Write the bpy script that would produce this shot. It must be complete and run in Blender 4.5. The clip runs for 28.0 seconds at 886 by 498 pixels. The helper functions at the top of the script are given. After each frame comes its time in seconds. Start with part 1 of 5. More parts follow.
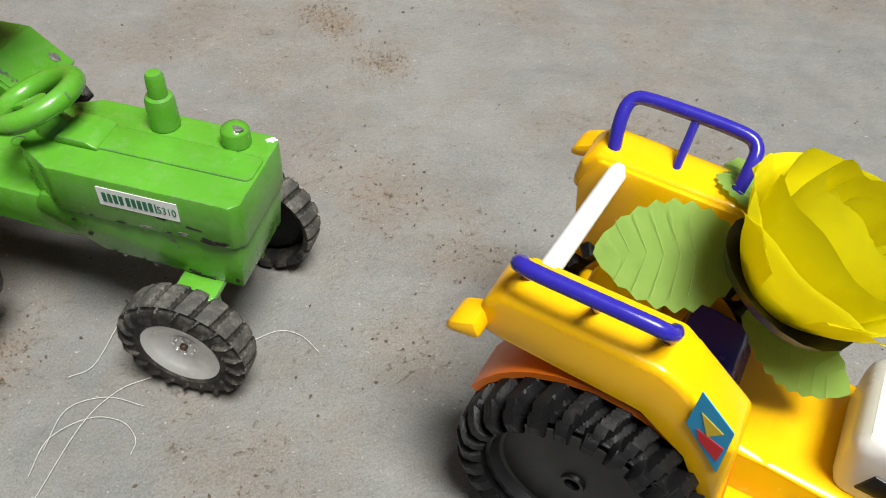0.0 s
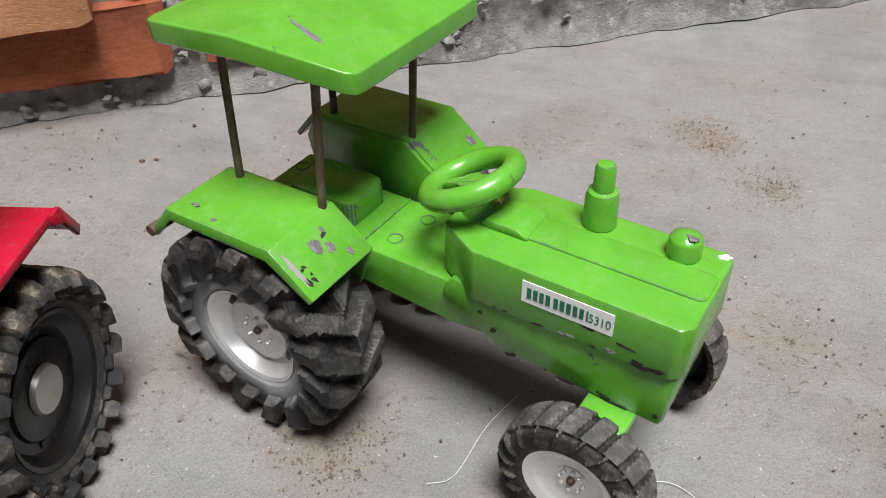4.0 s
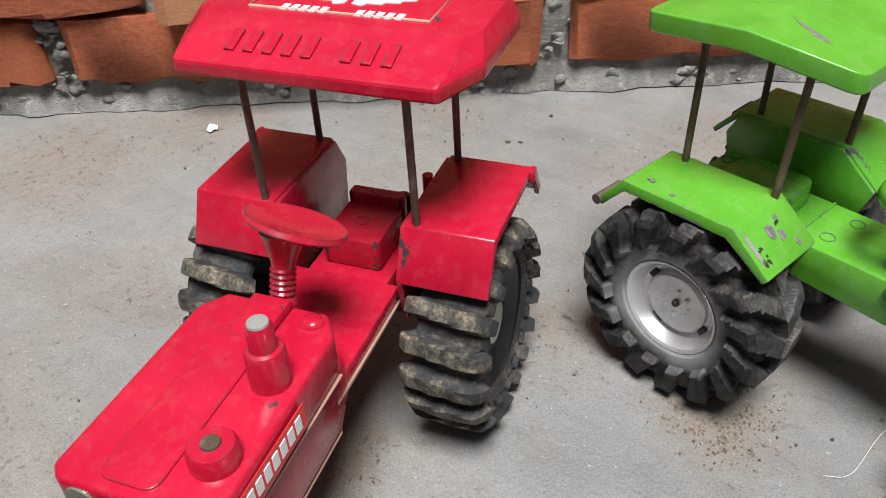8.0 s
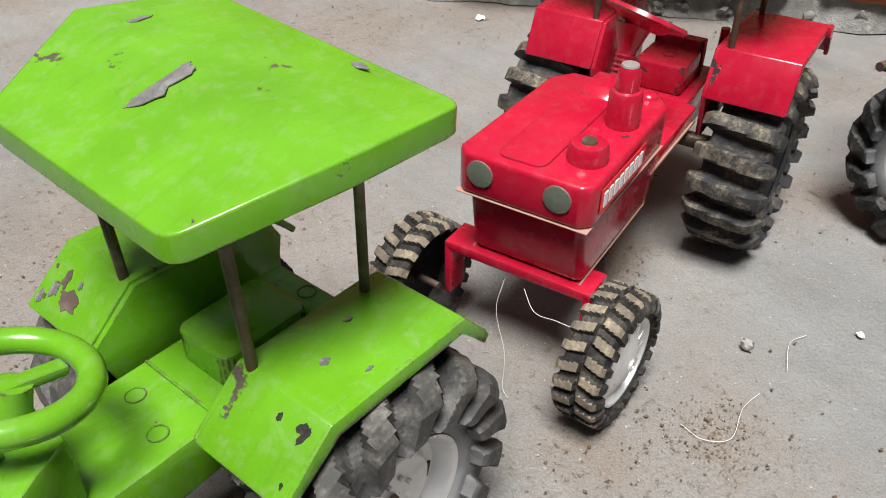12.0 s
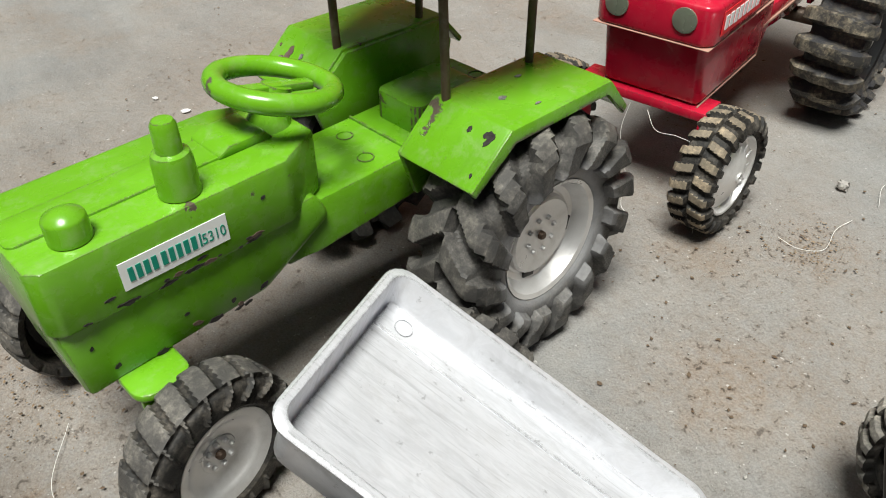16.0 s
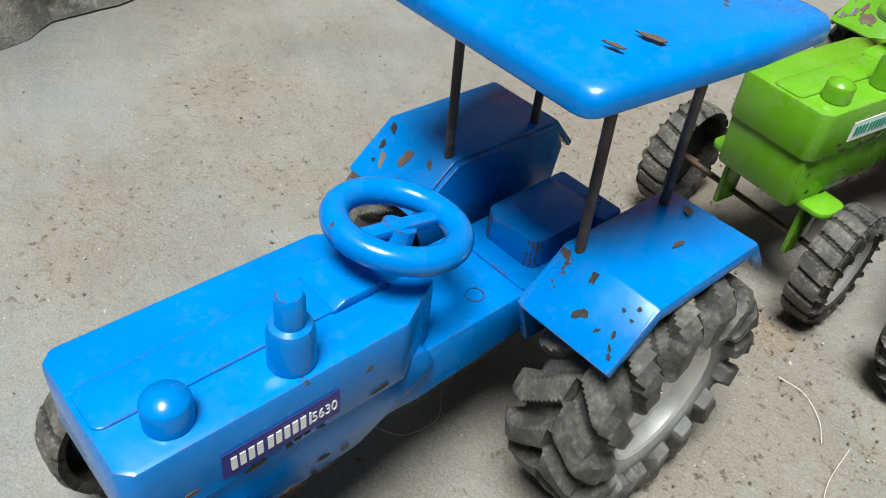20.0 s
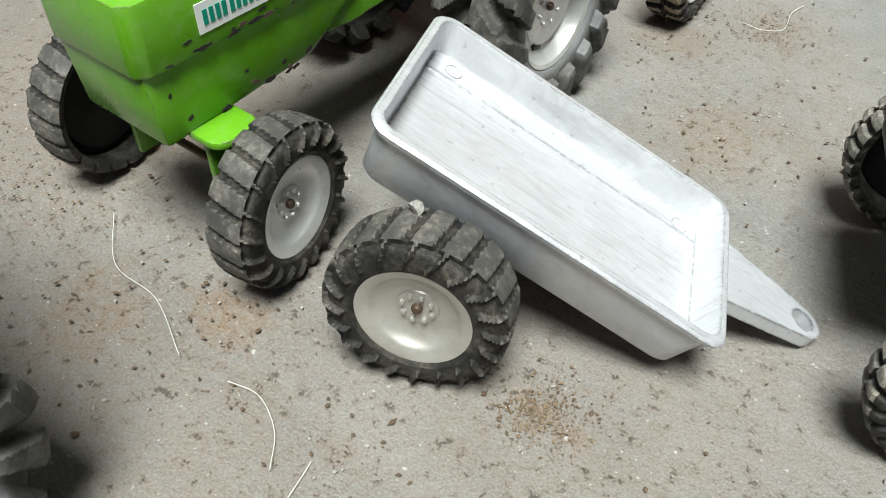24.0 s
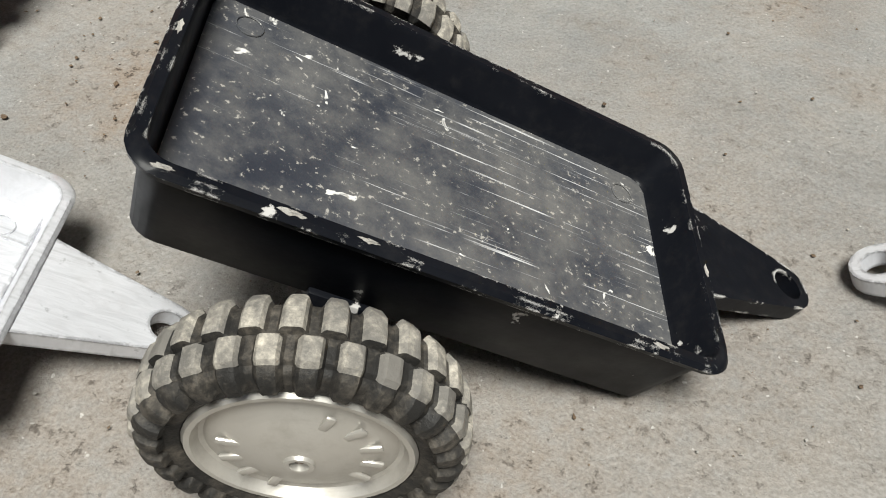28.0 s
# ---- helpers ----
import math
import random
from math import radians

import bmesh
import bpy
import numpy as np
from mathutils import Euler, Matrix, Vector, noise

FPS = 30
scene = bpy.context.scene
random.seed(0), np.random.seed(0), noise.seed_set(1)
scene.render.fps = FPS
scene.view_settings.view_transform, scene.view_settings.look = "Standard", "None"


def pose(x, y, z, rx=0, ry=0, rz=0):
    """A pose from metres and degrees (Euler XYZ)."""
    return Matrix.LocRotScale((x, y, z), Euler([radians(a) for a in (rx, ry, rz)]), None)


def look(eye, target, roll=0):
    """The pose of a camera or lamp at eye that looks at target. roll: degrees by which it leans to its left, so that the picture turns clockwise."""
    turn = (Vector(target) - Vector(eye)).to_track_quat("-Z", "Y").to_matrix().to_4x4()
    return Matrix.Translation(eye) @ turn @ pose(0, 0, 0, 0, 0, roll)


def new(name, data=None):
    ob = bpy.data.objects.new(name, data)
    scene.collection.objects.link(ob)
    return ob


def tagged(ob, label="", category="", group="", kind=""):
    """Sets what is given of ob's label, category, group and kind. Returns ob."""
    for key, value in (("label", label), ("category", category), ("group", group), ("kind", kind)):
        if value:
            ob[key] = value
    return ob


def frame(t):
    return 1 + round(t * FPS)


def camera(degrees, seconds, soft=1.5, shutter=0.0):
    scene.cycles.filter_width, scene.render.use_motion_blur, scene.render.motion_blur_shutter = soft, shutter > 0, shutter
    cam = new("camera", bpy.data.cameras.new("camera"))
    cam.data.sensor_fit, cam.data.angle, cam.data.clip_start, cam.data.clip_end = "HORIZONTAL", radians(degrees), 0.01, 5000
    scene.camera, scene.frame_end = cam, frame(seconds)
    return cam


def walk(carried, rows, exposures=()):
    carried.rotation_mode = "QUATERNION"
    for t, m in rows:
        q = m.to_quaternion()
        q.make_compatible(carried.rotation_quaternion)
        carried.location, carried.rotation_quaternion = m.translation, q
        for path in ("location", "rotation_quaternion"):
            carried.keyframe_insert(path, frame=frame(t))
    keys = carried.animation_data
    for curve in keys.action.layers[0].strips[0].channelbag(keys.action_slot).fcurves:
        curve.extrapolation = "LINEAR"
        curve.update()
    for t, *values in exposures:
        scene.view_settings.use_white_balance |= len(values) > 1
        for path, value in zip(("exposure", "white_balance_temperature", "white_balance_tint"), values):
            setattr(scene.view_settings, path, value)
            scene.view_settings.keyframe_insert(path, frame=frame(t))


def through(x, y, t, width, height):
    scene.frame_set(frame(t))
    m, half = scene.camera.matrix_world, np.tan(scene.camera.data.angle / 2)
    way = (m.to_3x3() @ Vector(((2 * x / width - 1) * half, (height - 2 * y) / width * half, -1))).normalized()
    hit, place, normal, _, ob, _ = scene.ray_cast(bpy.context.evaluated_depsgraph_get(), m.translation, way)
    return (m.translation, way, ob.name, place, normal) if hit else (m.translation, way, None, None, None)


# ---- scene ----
cam = camera(57.8, 28.0, soft=1.0)
ROWS = [
    (0, (0.0721, 0.1064, 0.4392), (0.0946, 0.4461, 0.0730), 5.05),
    (0.5, (0.0162, 0.1209, 0.4622), (0.0013, 0.4712, 0.1057), 1.13),
    (1, (-0.0231, 0.1279, 0.4658), (-0.0635, 0.4856, 0.1187), -0.28),
    (1.5, (-0.0478, 0.1467, 0.4637), (-0.1029, 0.5087, 0.1232), -0.99),
    (2, (-0.0768, 0.1795, 0.4345), (-0.1423, 0.5458, 0.1006), -1.35),
    (2.5, (-0.0967, 0.1970, 0.4049), (-0.1711, 0.5657, 0.0754), -1.26),
    (3, (-0.0561, 0.1810, 0.4023), (-0.1554, 0.5478, 0.0772), -1.47),
    (3.5, (-0.0333, 0.1581, 0.3864), (-0.1603, 0.5222, 0.0681), -1.89),
    (5.5, (-0.1112, 0.1116, 0.3881), (-0.2420, 0.4844, 0.0816), -0.56),
    (6, (-0.1605, 0.1031, 0.3941), (-0.3094, 0.4691, 0.0878), -2.26),
    (6.5, (-0.1774, 0.0903, 0.3878), (-0.3445, 0.4493, 0.0826), -3.51),
    (7, (-0.1698, 0.0562, 0.3969), (-0.3795, 0.3923, 0.0918), -4.26),
    (7.5, (-0.1452, 0.0297, 0.3843), (-0.3776, 0.3520, 0.0808), -3.44),
    (8, (-0.1400, 0.0349, 0.3992), (-0.3763, 0.3550, 0.0964), -3.31),
    (8.5, (-0.1285, 0.0251, 0.3974), (-0.3697, 0.3422, 0.0953), -3.85),
    (9, (-0.1088, 0.0095, 0.3879), (-0.3545, 0.3252, 0.0880), -3.67),
    (9.5, (-0.1012, -0.0012, 0.3727), (-0.3476, 0.3148, 0.0737), -2.67),
    (10, (-0.0885, -0.0154, 0.3590), (-0.3354, 0.3015, 0.0614), -2.25),
    (10.5, (-0.1045, -0.0607, 0.3511), (-0.3566, 0.2531, 0.0545), -1.37),
    (11, (-0.1150, -0.1011, 0.3624), (-0.3850, 0.1942, 0.0626), -0.44),
    (11.5, (-0.1215, -0.1303, 0.3549), (-0.4045, 0.1522, 0.0548), -0.18),
    (12, (-0.1262, -0.1499, 0.3535), (-0.4216, 0.1187, 0.0525), -0.23),
    (12.5, (-0.1303, -0.1680, 0.3515), (-0.4353, 0.0895, 0.0504), -0.48),
    (14.5, (-0.0998, -0.2310, 0.3558), (-0.4358, -0.0083, 0.0601), -4.04),
    (15, (-0.0884, -0.2365, 0.3499), (-0.4228, -0.0149, 0.0515), -4.12),
    (15.5, (-0.0683, -0.2416, 0.3336), (-0.3934, -0.0173, 0.0271), -3.20),
    (16, (-0.0520, -0.2601, 0.3219), (-0.3717, -0.0342, 0.0109), -1.34),
    (16.5, (-0.0231, -0.3456, 0.3417), (-0.3409, -0.1192, 0.0290), 1.10),
    (17, (0.0177, -0.4409, 0.3840), (-0.3004, -0.2126, 0.0730), 2.34),
    (17.5, (0.0296, -0.5381, 0.4118), (-0.2900, -0.3039, 0.1069), 4.96),
    (18, (0.0302, -0.6025, 0.4230), (-0.2938, -0.3653, 0.1250), 7.62),
    (18.5, (0.0277, -0.6387, 0.3826), (-0.3087, -0.4170, 0.0864), 8.97),
    (19, (0.0202, -0.6560, 0.3259), (-0.3188, -0.4638, 0.0126), 9.17),
    (19.5, (-0.0215, -0.6469, 0.3264), (-0.3547, -0.4625, 0.0025), 8.67),
    (20, (-0.0577, -0.6268, 0.3552), (-0.3908, -0.4432, 0.0307), 7.04),
    (20.5, (-0.0752, -0.6086, 0.3725), (-0.4103, -0.4244, 0.0504), 5.15),
    (22.5, (-0.0048, -0.5105, 0.3480), (-0.3185, -0.3279, 0.0041), -0.51),
    (23, (-0.0107, -0.4368, 0.3256), (-0.3018, -0.2230, -0.0202), -0.78),
    (23.5, (-0.0176, -0.3851, 0.2993), (-0.2843, -0.1472, -0.0504), 0.21),
    (24, (-0.0392, -0.3567, 0.2864), (-0.2921, -0.1095, -0.0671), 0.40),
    (24.5, (-0.0521, -0.3282, 0.2853), (-0.2994, -0.0791, -0.0707), -0.51),
    (25, (-0.0512, -0.3083, 0.2772), (-0.2933, -0.0559, -0.0801), -1.09),
    (25.5, (-0.0503, -0.2934, 0.2758), (-0.2847, -0.0372, -0.0839), -0.96),
    (26, (-0.0402, -0.2823, 0.2701), (-0.2674, -0.0215, -0.0910), -0.86),
    (26.5, (-0.0106, -0.2534, 0.2585), (-0.2301, 0.0088, -0.1063), -1.65),
    (27, (0.0221, -0.2162, 0.2479), (-0.1803, 0.0494, -0.1243), -2.56),
    (27.5, (0.0386, -0.1982, 0.2391), (-0.1485, 0.0742, -0.1361), -1.85),
    (28, (0.0657, -0.1645, 0.2283), (-0.1022, 0.1179, -0.1486), 0.47),
]
walk(cam, [(t, look(e, q, r)) for t, e, q, r in ROWS], [(0.0, -0.08, 6500, 5), (1.0, 0.03, 6350, 9), (3.0, 0.06, 6300, 9.5), (7.0, 0.12, 6250, 9), (10.0, 0.16, 6280, 9), (12.0, 0.19, 6380, 9), (15.0, 0.14, 6580, 6), (18.0, 0.16, 6450, 2), (23.0, 0.26, 6280, 0), (27.0, 0.20, 6450, 3), (28.0, 0.16, 6580, 5)])

# ---- light: a bright overcast sky over an open yard ----
world = bpy.data.worlds.new("sky")
scene.world = world
world.use_nodes = True
wn = world.node_tree
wn.nodes.clear()
sky = wn.nodes.new("ShaderNodeTexSky")
sky.sky_type = "NISHITA"
sky.sun_disc = False
sky.sun_elevation, sky.sun_rotation = radians(62), radians(200)
sky.air_density, sky.dust_density = 1.0, 3.0
soft_white = wn.nodes.new("ShaderNodeMix")
soft_white.data_type = "RGBA"
soft_white.inputs[0].default_value = 0.85
soft_white.inputs[7].default_value = (2.3, 2.35, 2.5, 1)
wn.links.new(sky.outputs[0], soft_white.inputs[6])
bg = wn.nodes.new("ShaderNodeBackground")
bg.inputs[1].default_value = 0.05
wn.links.new(soft_white.outputs[2], bg.inputs[0])
wo = wn.nodes.new("ShaderNodeOutputWorld")
wn.links.new(bg.outputs[0], wo.inputs[0])

sun = new("sun", bpy.data.lights.new("sun", "SUN"))
sun.data.energy, sun.data.angle, sun.data.color = 6.6, radians(24), (1.0, 0.98, 0.95)
sun.matrix_world = look((0.65, -0.75, 3), (0, 0, 0))


# ---- materials ----
class Nodes:
    """A material's node tree, with short ways to add to it."""

    def __init__(self, name):
        self.mat = bpy.data.materials.new(name)
        self.mat.use_nodes = True
        self.tree = self.mat.node_tree
        self.bsdf = self.tree.nodes["Principled BSDF"]
        self.coord = self.add("ShaderNodeTexCoord").outputs["Object"]

    def add(self, kind, **values):
        node = self.tree.nodes.new(kind)
        for key, value in values.items():
            node.inputs[key.replace("_", " ")].default_value = value
        return node

    def link(self, a, b):
        self.tree.links.new(a, b)

    def noise(self, scale, detail=4.0, rough=0.55, where=None, distort=0.0):
        n = self.add("ShaderNodeTexNoise", Scale=scale, Detail=detail, Roughness=rough, Distortion=distort)
        self.link(where or self.coord, n.inputs["Vector"])
        return n.outputs["Fac"]

    def ramp(self, fac, stops):
        r = self.tree.nodes.new("ShaderNodeValToRGB")
        el = r.color_ramp.elements
        while len(el) < len(stops):
            el.new(0.5)
        for e, (pos, value) in zip(el, stops):
            e.position = pos
            e.color = (value, value, value, 1) if isinstance(value, (int, float)) else (*value, 1)
        self.link(fac, r.inputs[0])
        return r.outputs[0]

    def mix(self, fac, a, b):
        m = self.tree.nodes.new("ShaderNodeMix")
        m.data_type = "RGBA"
        for slot, value in ((0, fac), (6, a), (7, b)):
            if isinstance(value, bpy.types.NodeSocket):
                self.link(value, m.inputs[slot])
            elif slot == 0:
                m.inputs[0].default_value = value
            else:
                m.inputs[slot].default_value = (*value, 1)
        return m.outputs[2]

    def math(self, op, a, b=0.0):
        m = self.tree.nodes.new("ShaderNodeMath")
        m.operation = op
        for slot, value in ((0, a), (1, b)):
            if isinstance(value, bpy.types.NodeSocket):
                self.link(value, m.inputs[slot])
            else:
                m.inputs[slot].default_value = value
        return m.outputs[0]

    def stretched(self, x, y, z, rx=0.0, ry=0.0, rz=0.0):
        m = self.add("ShaderNodeMapping")
        m.inputs["Scale"].default_value = (x, y, z)
        m.inputs["Rotation"].default_value = (radians(rx), radians(ry), radians(rz))
        self.link(self.coord, m.inputs["Vector"])
        return m.outputs[0]

    def set(self, **values):
        for key, value in values.items():
            socket = self.bsdf.inputs[key.replace("_", " ")]
            if isinstance(value, bpy.types.NodeSocket):
                self.link(value, socket)
            elif isinstance(value, tuple):
                socket.default_value = (*value, 1)
            else:
                socket.default_value = value
        return self

    def edge(self, radius):
        """1 along sharp edges, falling to 0 on flat faces."""
        soft = self.add("ShaderNodeBevel", Radius=radius)
        soft.samples = 6
        flat = self.tree.nodes.new("ShaderNodeNewGeometry")
        turn = self.tree.nodes.new("ShaderNodeVectorMath")
        turn.operation = "DOT_PRODUCT"
        self.link(soft.outputs[0], turn.inputs[0])
        self.link(flat.outputs["Normal"], turn.inputs[1])
        return self.ramp(turn.outputs["Value"], [(0.90, 1.0), (0.992, 0.0)])

    def bump(self, height, strength, distance=0.001):
        b = self.add("ShaderNodeBump", Strength=strength, Distance=distance)
        self.link(height, b.inputs["Height"])
        self.link(b.outputs[0], self.bsdf.inputs["Normal"])
        return self


def paint(name, color, chip=(0.11, 0.11, 0.12), amount=0.66, rough=0.26, dust=0.12, orange=0.25, edge_wear=0.475, spec=0.38):
    """Brushed enamel paint on cast metal: shade drift, dust, chips down to the primer, a slightly lumpy coat."""
    n = Nodes(name)
    deep = tuple(c * 0.84 for c in color)
    lift = tuple(min(1.0, c * 1.08 + 0.003) for c in color)
    base = n.mix(n.ramp(n.noise(22, 4), [(0.3, 0.0), (0.7, 1.0)]), deep, lift)
    film = n.ramp(n.noise(130, 7, 0.74), [(0.50, 0.0), (0.70, 1.0)])
    base = n.mix(n.math("MULTIPLY", film, dust), base, (0.42, 0.38, 0.33))
    smear = n.ramp(n.noise(1.0, 5, 0.7, n.stretched(30, 260, 60, 0, 0, 30)), [(0.56, 0.0), (0.70, 1.0)])
    base = n.mix(n.math("MULTIPLY", smear, dust * 1.3), base, tuple(c * 0.45 for c in color))
    where = n.math("MULTIPLY", n.noise(48, 2, 0.5, distort=0.6), 0.72)
    where = n.math("ADD", where, n.math("MULTIPLY", n.noise(330, 5, 0.7), 0.28))
    # worn along the edges
    edge = n.edge(0.0027)
    rubbed = n.ramp(n.math("MULTIPLY", edge, n.noise(80, 6, 0.70)), [(edge_wear, 0.0), (edge_wear + 0.03, 1.0)])
    chips = n.ramp(where, [(amount - 0.012, 0.0), (amount + 0.004, 1.0)])
    chips = n.math("MAXIMUM", chips, rubbed)
    n.set(Base_Color=n.mix(chips, base, chip))
    n.set(Roughness=n.ramp(n.noise(60, 4), [(0.3, rough - 0.07), (0.7, rough + 0.12)]))
    n.set(Specular_IOR_Level=spec, Coat_Weight=spec * 0.7, Coat_Roughness=0.14)
    h = n.math("SUBTRACT", n.math("MULTIPLY", n.noise(120, 3), orange), n.math("MULTIPLY", chips, 0.6))
    n.bump(h, 0.6, 0.0007)
    return n.mat


def rubber(name, color=(0.022, 0.022, 0.023), dust=(0.20, 0.175, 0.145), amount=0.5, rough=0.45, spray=0.0):
    """Moulded rubber with dust in its grain and scuffed, paler outer edges."""
    n = Nodes(name)
    grey = n.mix(n.noise(40, 4), color, tuple(c * 2.0 for c in color))
    mask = n.ramp(n.noise(65, 8, 0.74), [(0.44, 0.0), (0.66, 1.0)])
    fine = n.ramp(n.noise(420, 5, 0.7), [(0.40, 0.25), (0.62, 1.0)])
    mask = n.math("MULTIPLY", n.math("MULTIPLY", mask, fine), amount)
    base = n.mix(mask, grey, dust)
    if spray:
        # silver rim paint that strayed onto the tyre wall, out to a radius
        xyz = n.add("ShaderNodeSeparateXYZ")
        n.link(n.coord, xyz.inputs[0])
        far = n.math("SQRT", n.math("ADD", n.math("POWER", xyz.outputs[0], 2.0), n.math("POWER", xyz.outputs[2], 2.0)))
        far = n.math("ADD", n.math("DIVIDE", far, spray * 2), n.math("MULTIPLY", n.math("SUBTRACT", n.noise(34, 5, 0.6), 0.5), 0.22))
        base = n.mix(n.ramp(far, [(0.33, 0.85), (0.45, 0.0)]), base, (0.36, 0.36, 0.37))
    n.set(Base_Color=base, Roughness=n.ramp(n.noise(50, 4), [(0.3, rough), (0.7, rough + 0.3)]))
    n.set(Specular_IOR_Level=0.20)
    n.bump(n.math("ADD", n.noise(260, 6, 0.7), n.math("MULTIPLY", n.noise(900, 3, 0.6), 0.4)), 0.6, 0.0009)
    return n.mat


def silver(name, color=(0.62, 0.62, 0.63), rough=0.38, scratch=0.35, grime=0.35, metal=0.85, worn=0.0):
    n = Nodes(name)
    lines = n.noise(1.0, 5, 0.7, n.stretched(60, 340, 60, 0, 0, 18), 1.2)
    spots = n.ramp(n.noise(55, 7, 0.7), [(0.5, 0.0), (0.72, 1.0)])
    base = n.mix(n.math("MULTIPLY", n.ramp(lines, [(0.4, 0.0), (0.62, 1.0)]), scratch), color, tuple(c * 0.72 for c in color))
    for turn in (-35, 70):
        cut = n.ramp(n.noise(1.0, 4, 0.6, n.stretched(16, 420, 30, 0, 0, turn)), [(0.60, 0.0), (0.68, 1.0)])
        base = n.mix(n.math("MULTIPLY", cut, scratch * 0.8), base, tuple(c * 0.55 for c in color))
    pits = n.ramp(n.noise(190, 5, 0.7), [(0.63, 0.0), (0.69, 1.0)])
    base = n.mix(n.math("MULTIPLY", pits, scratch), base, tuple(c * 0.3 for c in color))
    base = n.mix(n.math("MULTIPLY", spots, grime), base, (0.27, 0.24, 0.20))
    if worn:
        rub = n.ramp(n.math("MULTIPLY", n.edge(0.0030), n.noise(150, 6, 0.72)), [(0.42, 0.0), (0.50, 1.0)])
        base = n.mix(n.math("MULTIPLY", rub, worn), base, tuple(c * 0.22 for c in color))
    n.set(Base_Color=base, Metallic=metal, Roughness=n.ramp(n.noise(38, 5), [(0.3, rough - 0.06), (0.7, rough + 0.16)]))
    n.bump(n.math("ADD", n.math("MULTIPLY", lines, 0.4), n.math("MULTIPLY", n.noise(170, 5), 0.4)), 0.35, 0.0006)
    return n.mat


def plastic(name, color, rough=0.25, sub=0.0):
    n = Nodes(name)
    n.set(Base_Color=n.mix(n.noise(30, 3), tuple(c * 0.9 for c in color), tuple(min(1, c * 1.06) for c in color)))
    n.set(Roughness=n.ramp(n.noise(70, 4), [(0.3, rough - 0.05), (0.7, rough + 0.08)]))
    if sub:
        n.set(Subsurface_Weight=sub)
        n.bsdf.inputs["Subsurface Scale"].default_value = 0.006
    n.bump(n.noise(150, 3), 0.08, 0.0004)
    return n.mat


GREEN = paint("green_enamel", (0.10, 0.335, 0.024), (0.10, 0.10, 0.11), 0.69, edge_wear=0.465)
GREEN_OLIVE = paint("olive_green_enamel", (0.118, 0.32, 0.010), (0.09, 0.07, 0.055), 0.68, dust=0.15, edge_wear=0.465)
RED = paint("red_enamel", (0.42, 0.005, 0.028), (0.045, 0.035, 0.04), 0.69, rough=0.24, dust=0.05)
BLUE = paint("blue_enamel", (0.0005, 0.17, 0.56), (0.08, 0.05, 0.045), 0.70, rough=0.24, dust=0.03, spec=0.28)
BLACK_CAST = paint("black_cast", (0.0035, 0.0042, 0.0065), (0.42, 0.41, 0.40), 0.69, rough=0.36, dust=0.012, edge_wear=0.53, spec=0.06)
TYRE_DRY = rubber("dry_grey_tyre", (0.012, 0.0115, 0.011), (0.19, 0.165, 0.135), 0.6, 0.45)
TYRE_NEW = rubber("new_black_tyre", (0.006, 0.006, 0.0065), (0.03, 0.028, 0.026), 0.25, 0.22)
TYRE_MUD = rubber("muddy_tyre", (0.014, 0.013, 0.012), (0.42, 0.34, 0.24), 1.0, 0.5)
TYRE_TAN = rubber("dust_caked_tyre", (0.02, 0.019, 0.018), (0.40, 0.36, 0.30), 1.0, 0.5)
TYRE_SPRAY = rubber("oversprayed_tyre", (0.009, 0.009, 0.0095), (0.17, 0.15, 0.125), 0.5, 0.38, 0.050)
TYRE_GREY = rubber("grey_dusty_tyre", (0.030, 0.029, 0.028), (0.20, 0.185, 0.165), 0.8, 0.32, 0.052)
LUG_GREY = rubber("scuffed_lug", (0.042, 0.040, 0.038), (0.25, 0.23, 0.20), 0.85, 0.36)
LUG_DARK = rubber("scuffed_dark_lug", (0.018, 0.018, 0.018), (0.20, 0.18, 0.155), 0.8, 0.36)
LUG_TAN = rubber("mud_caked_lug", (0.10, 0.085, 0.065), (0.44, 0.35, 0.24), 1.0, 0.6)
LUG_SAND = rubber("sand_caked_lug", (0.09, 0.085, 0.078), (0.50, 0.46, 0.39), 1.0, 0.6)
RIM = silver("silver_paint_rim", (0.74, 0.73, 0.725), 0.30, 0.1, 0.28, 0.55)
RIM_DULL = silver("dull_rim", (0.52, 0.50, 0.465), 0.32, 0.12, 0.42, 0.6)
ALU = silver("cast_aluminium", (0.65, 0.655, 0.69), 0.34, 0.46, 0.14, 0.42, worn=0.8)
ROD = silver("rusty_rod", (0.10, 0.065, 0.045), 0.5, 0.1, 0.6, 0.4)
YELLOW = plastic("yellow_plastic", (0.98, 0.52, 0.004), 0.2, 0.1)
ORANGE = plastic("orange_plastic", (0.75, 0.17, 0.012), 0.35)
RAIL_BLUE = plastic("blue_plastic", (0.03, 0.022, 0.36), 0.22)
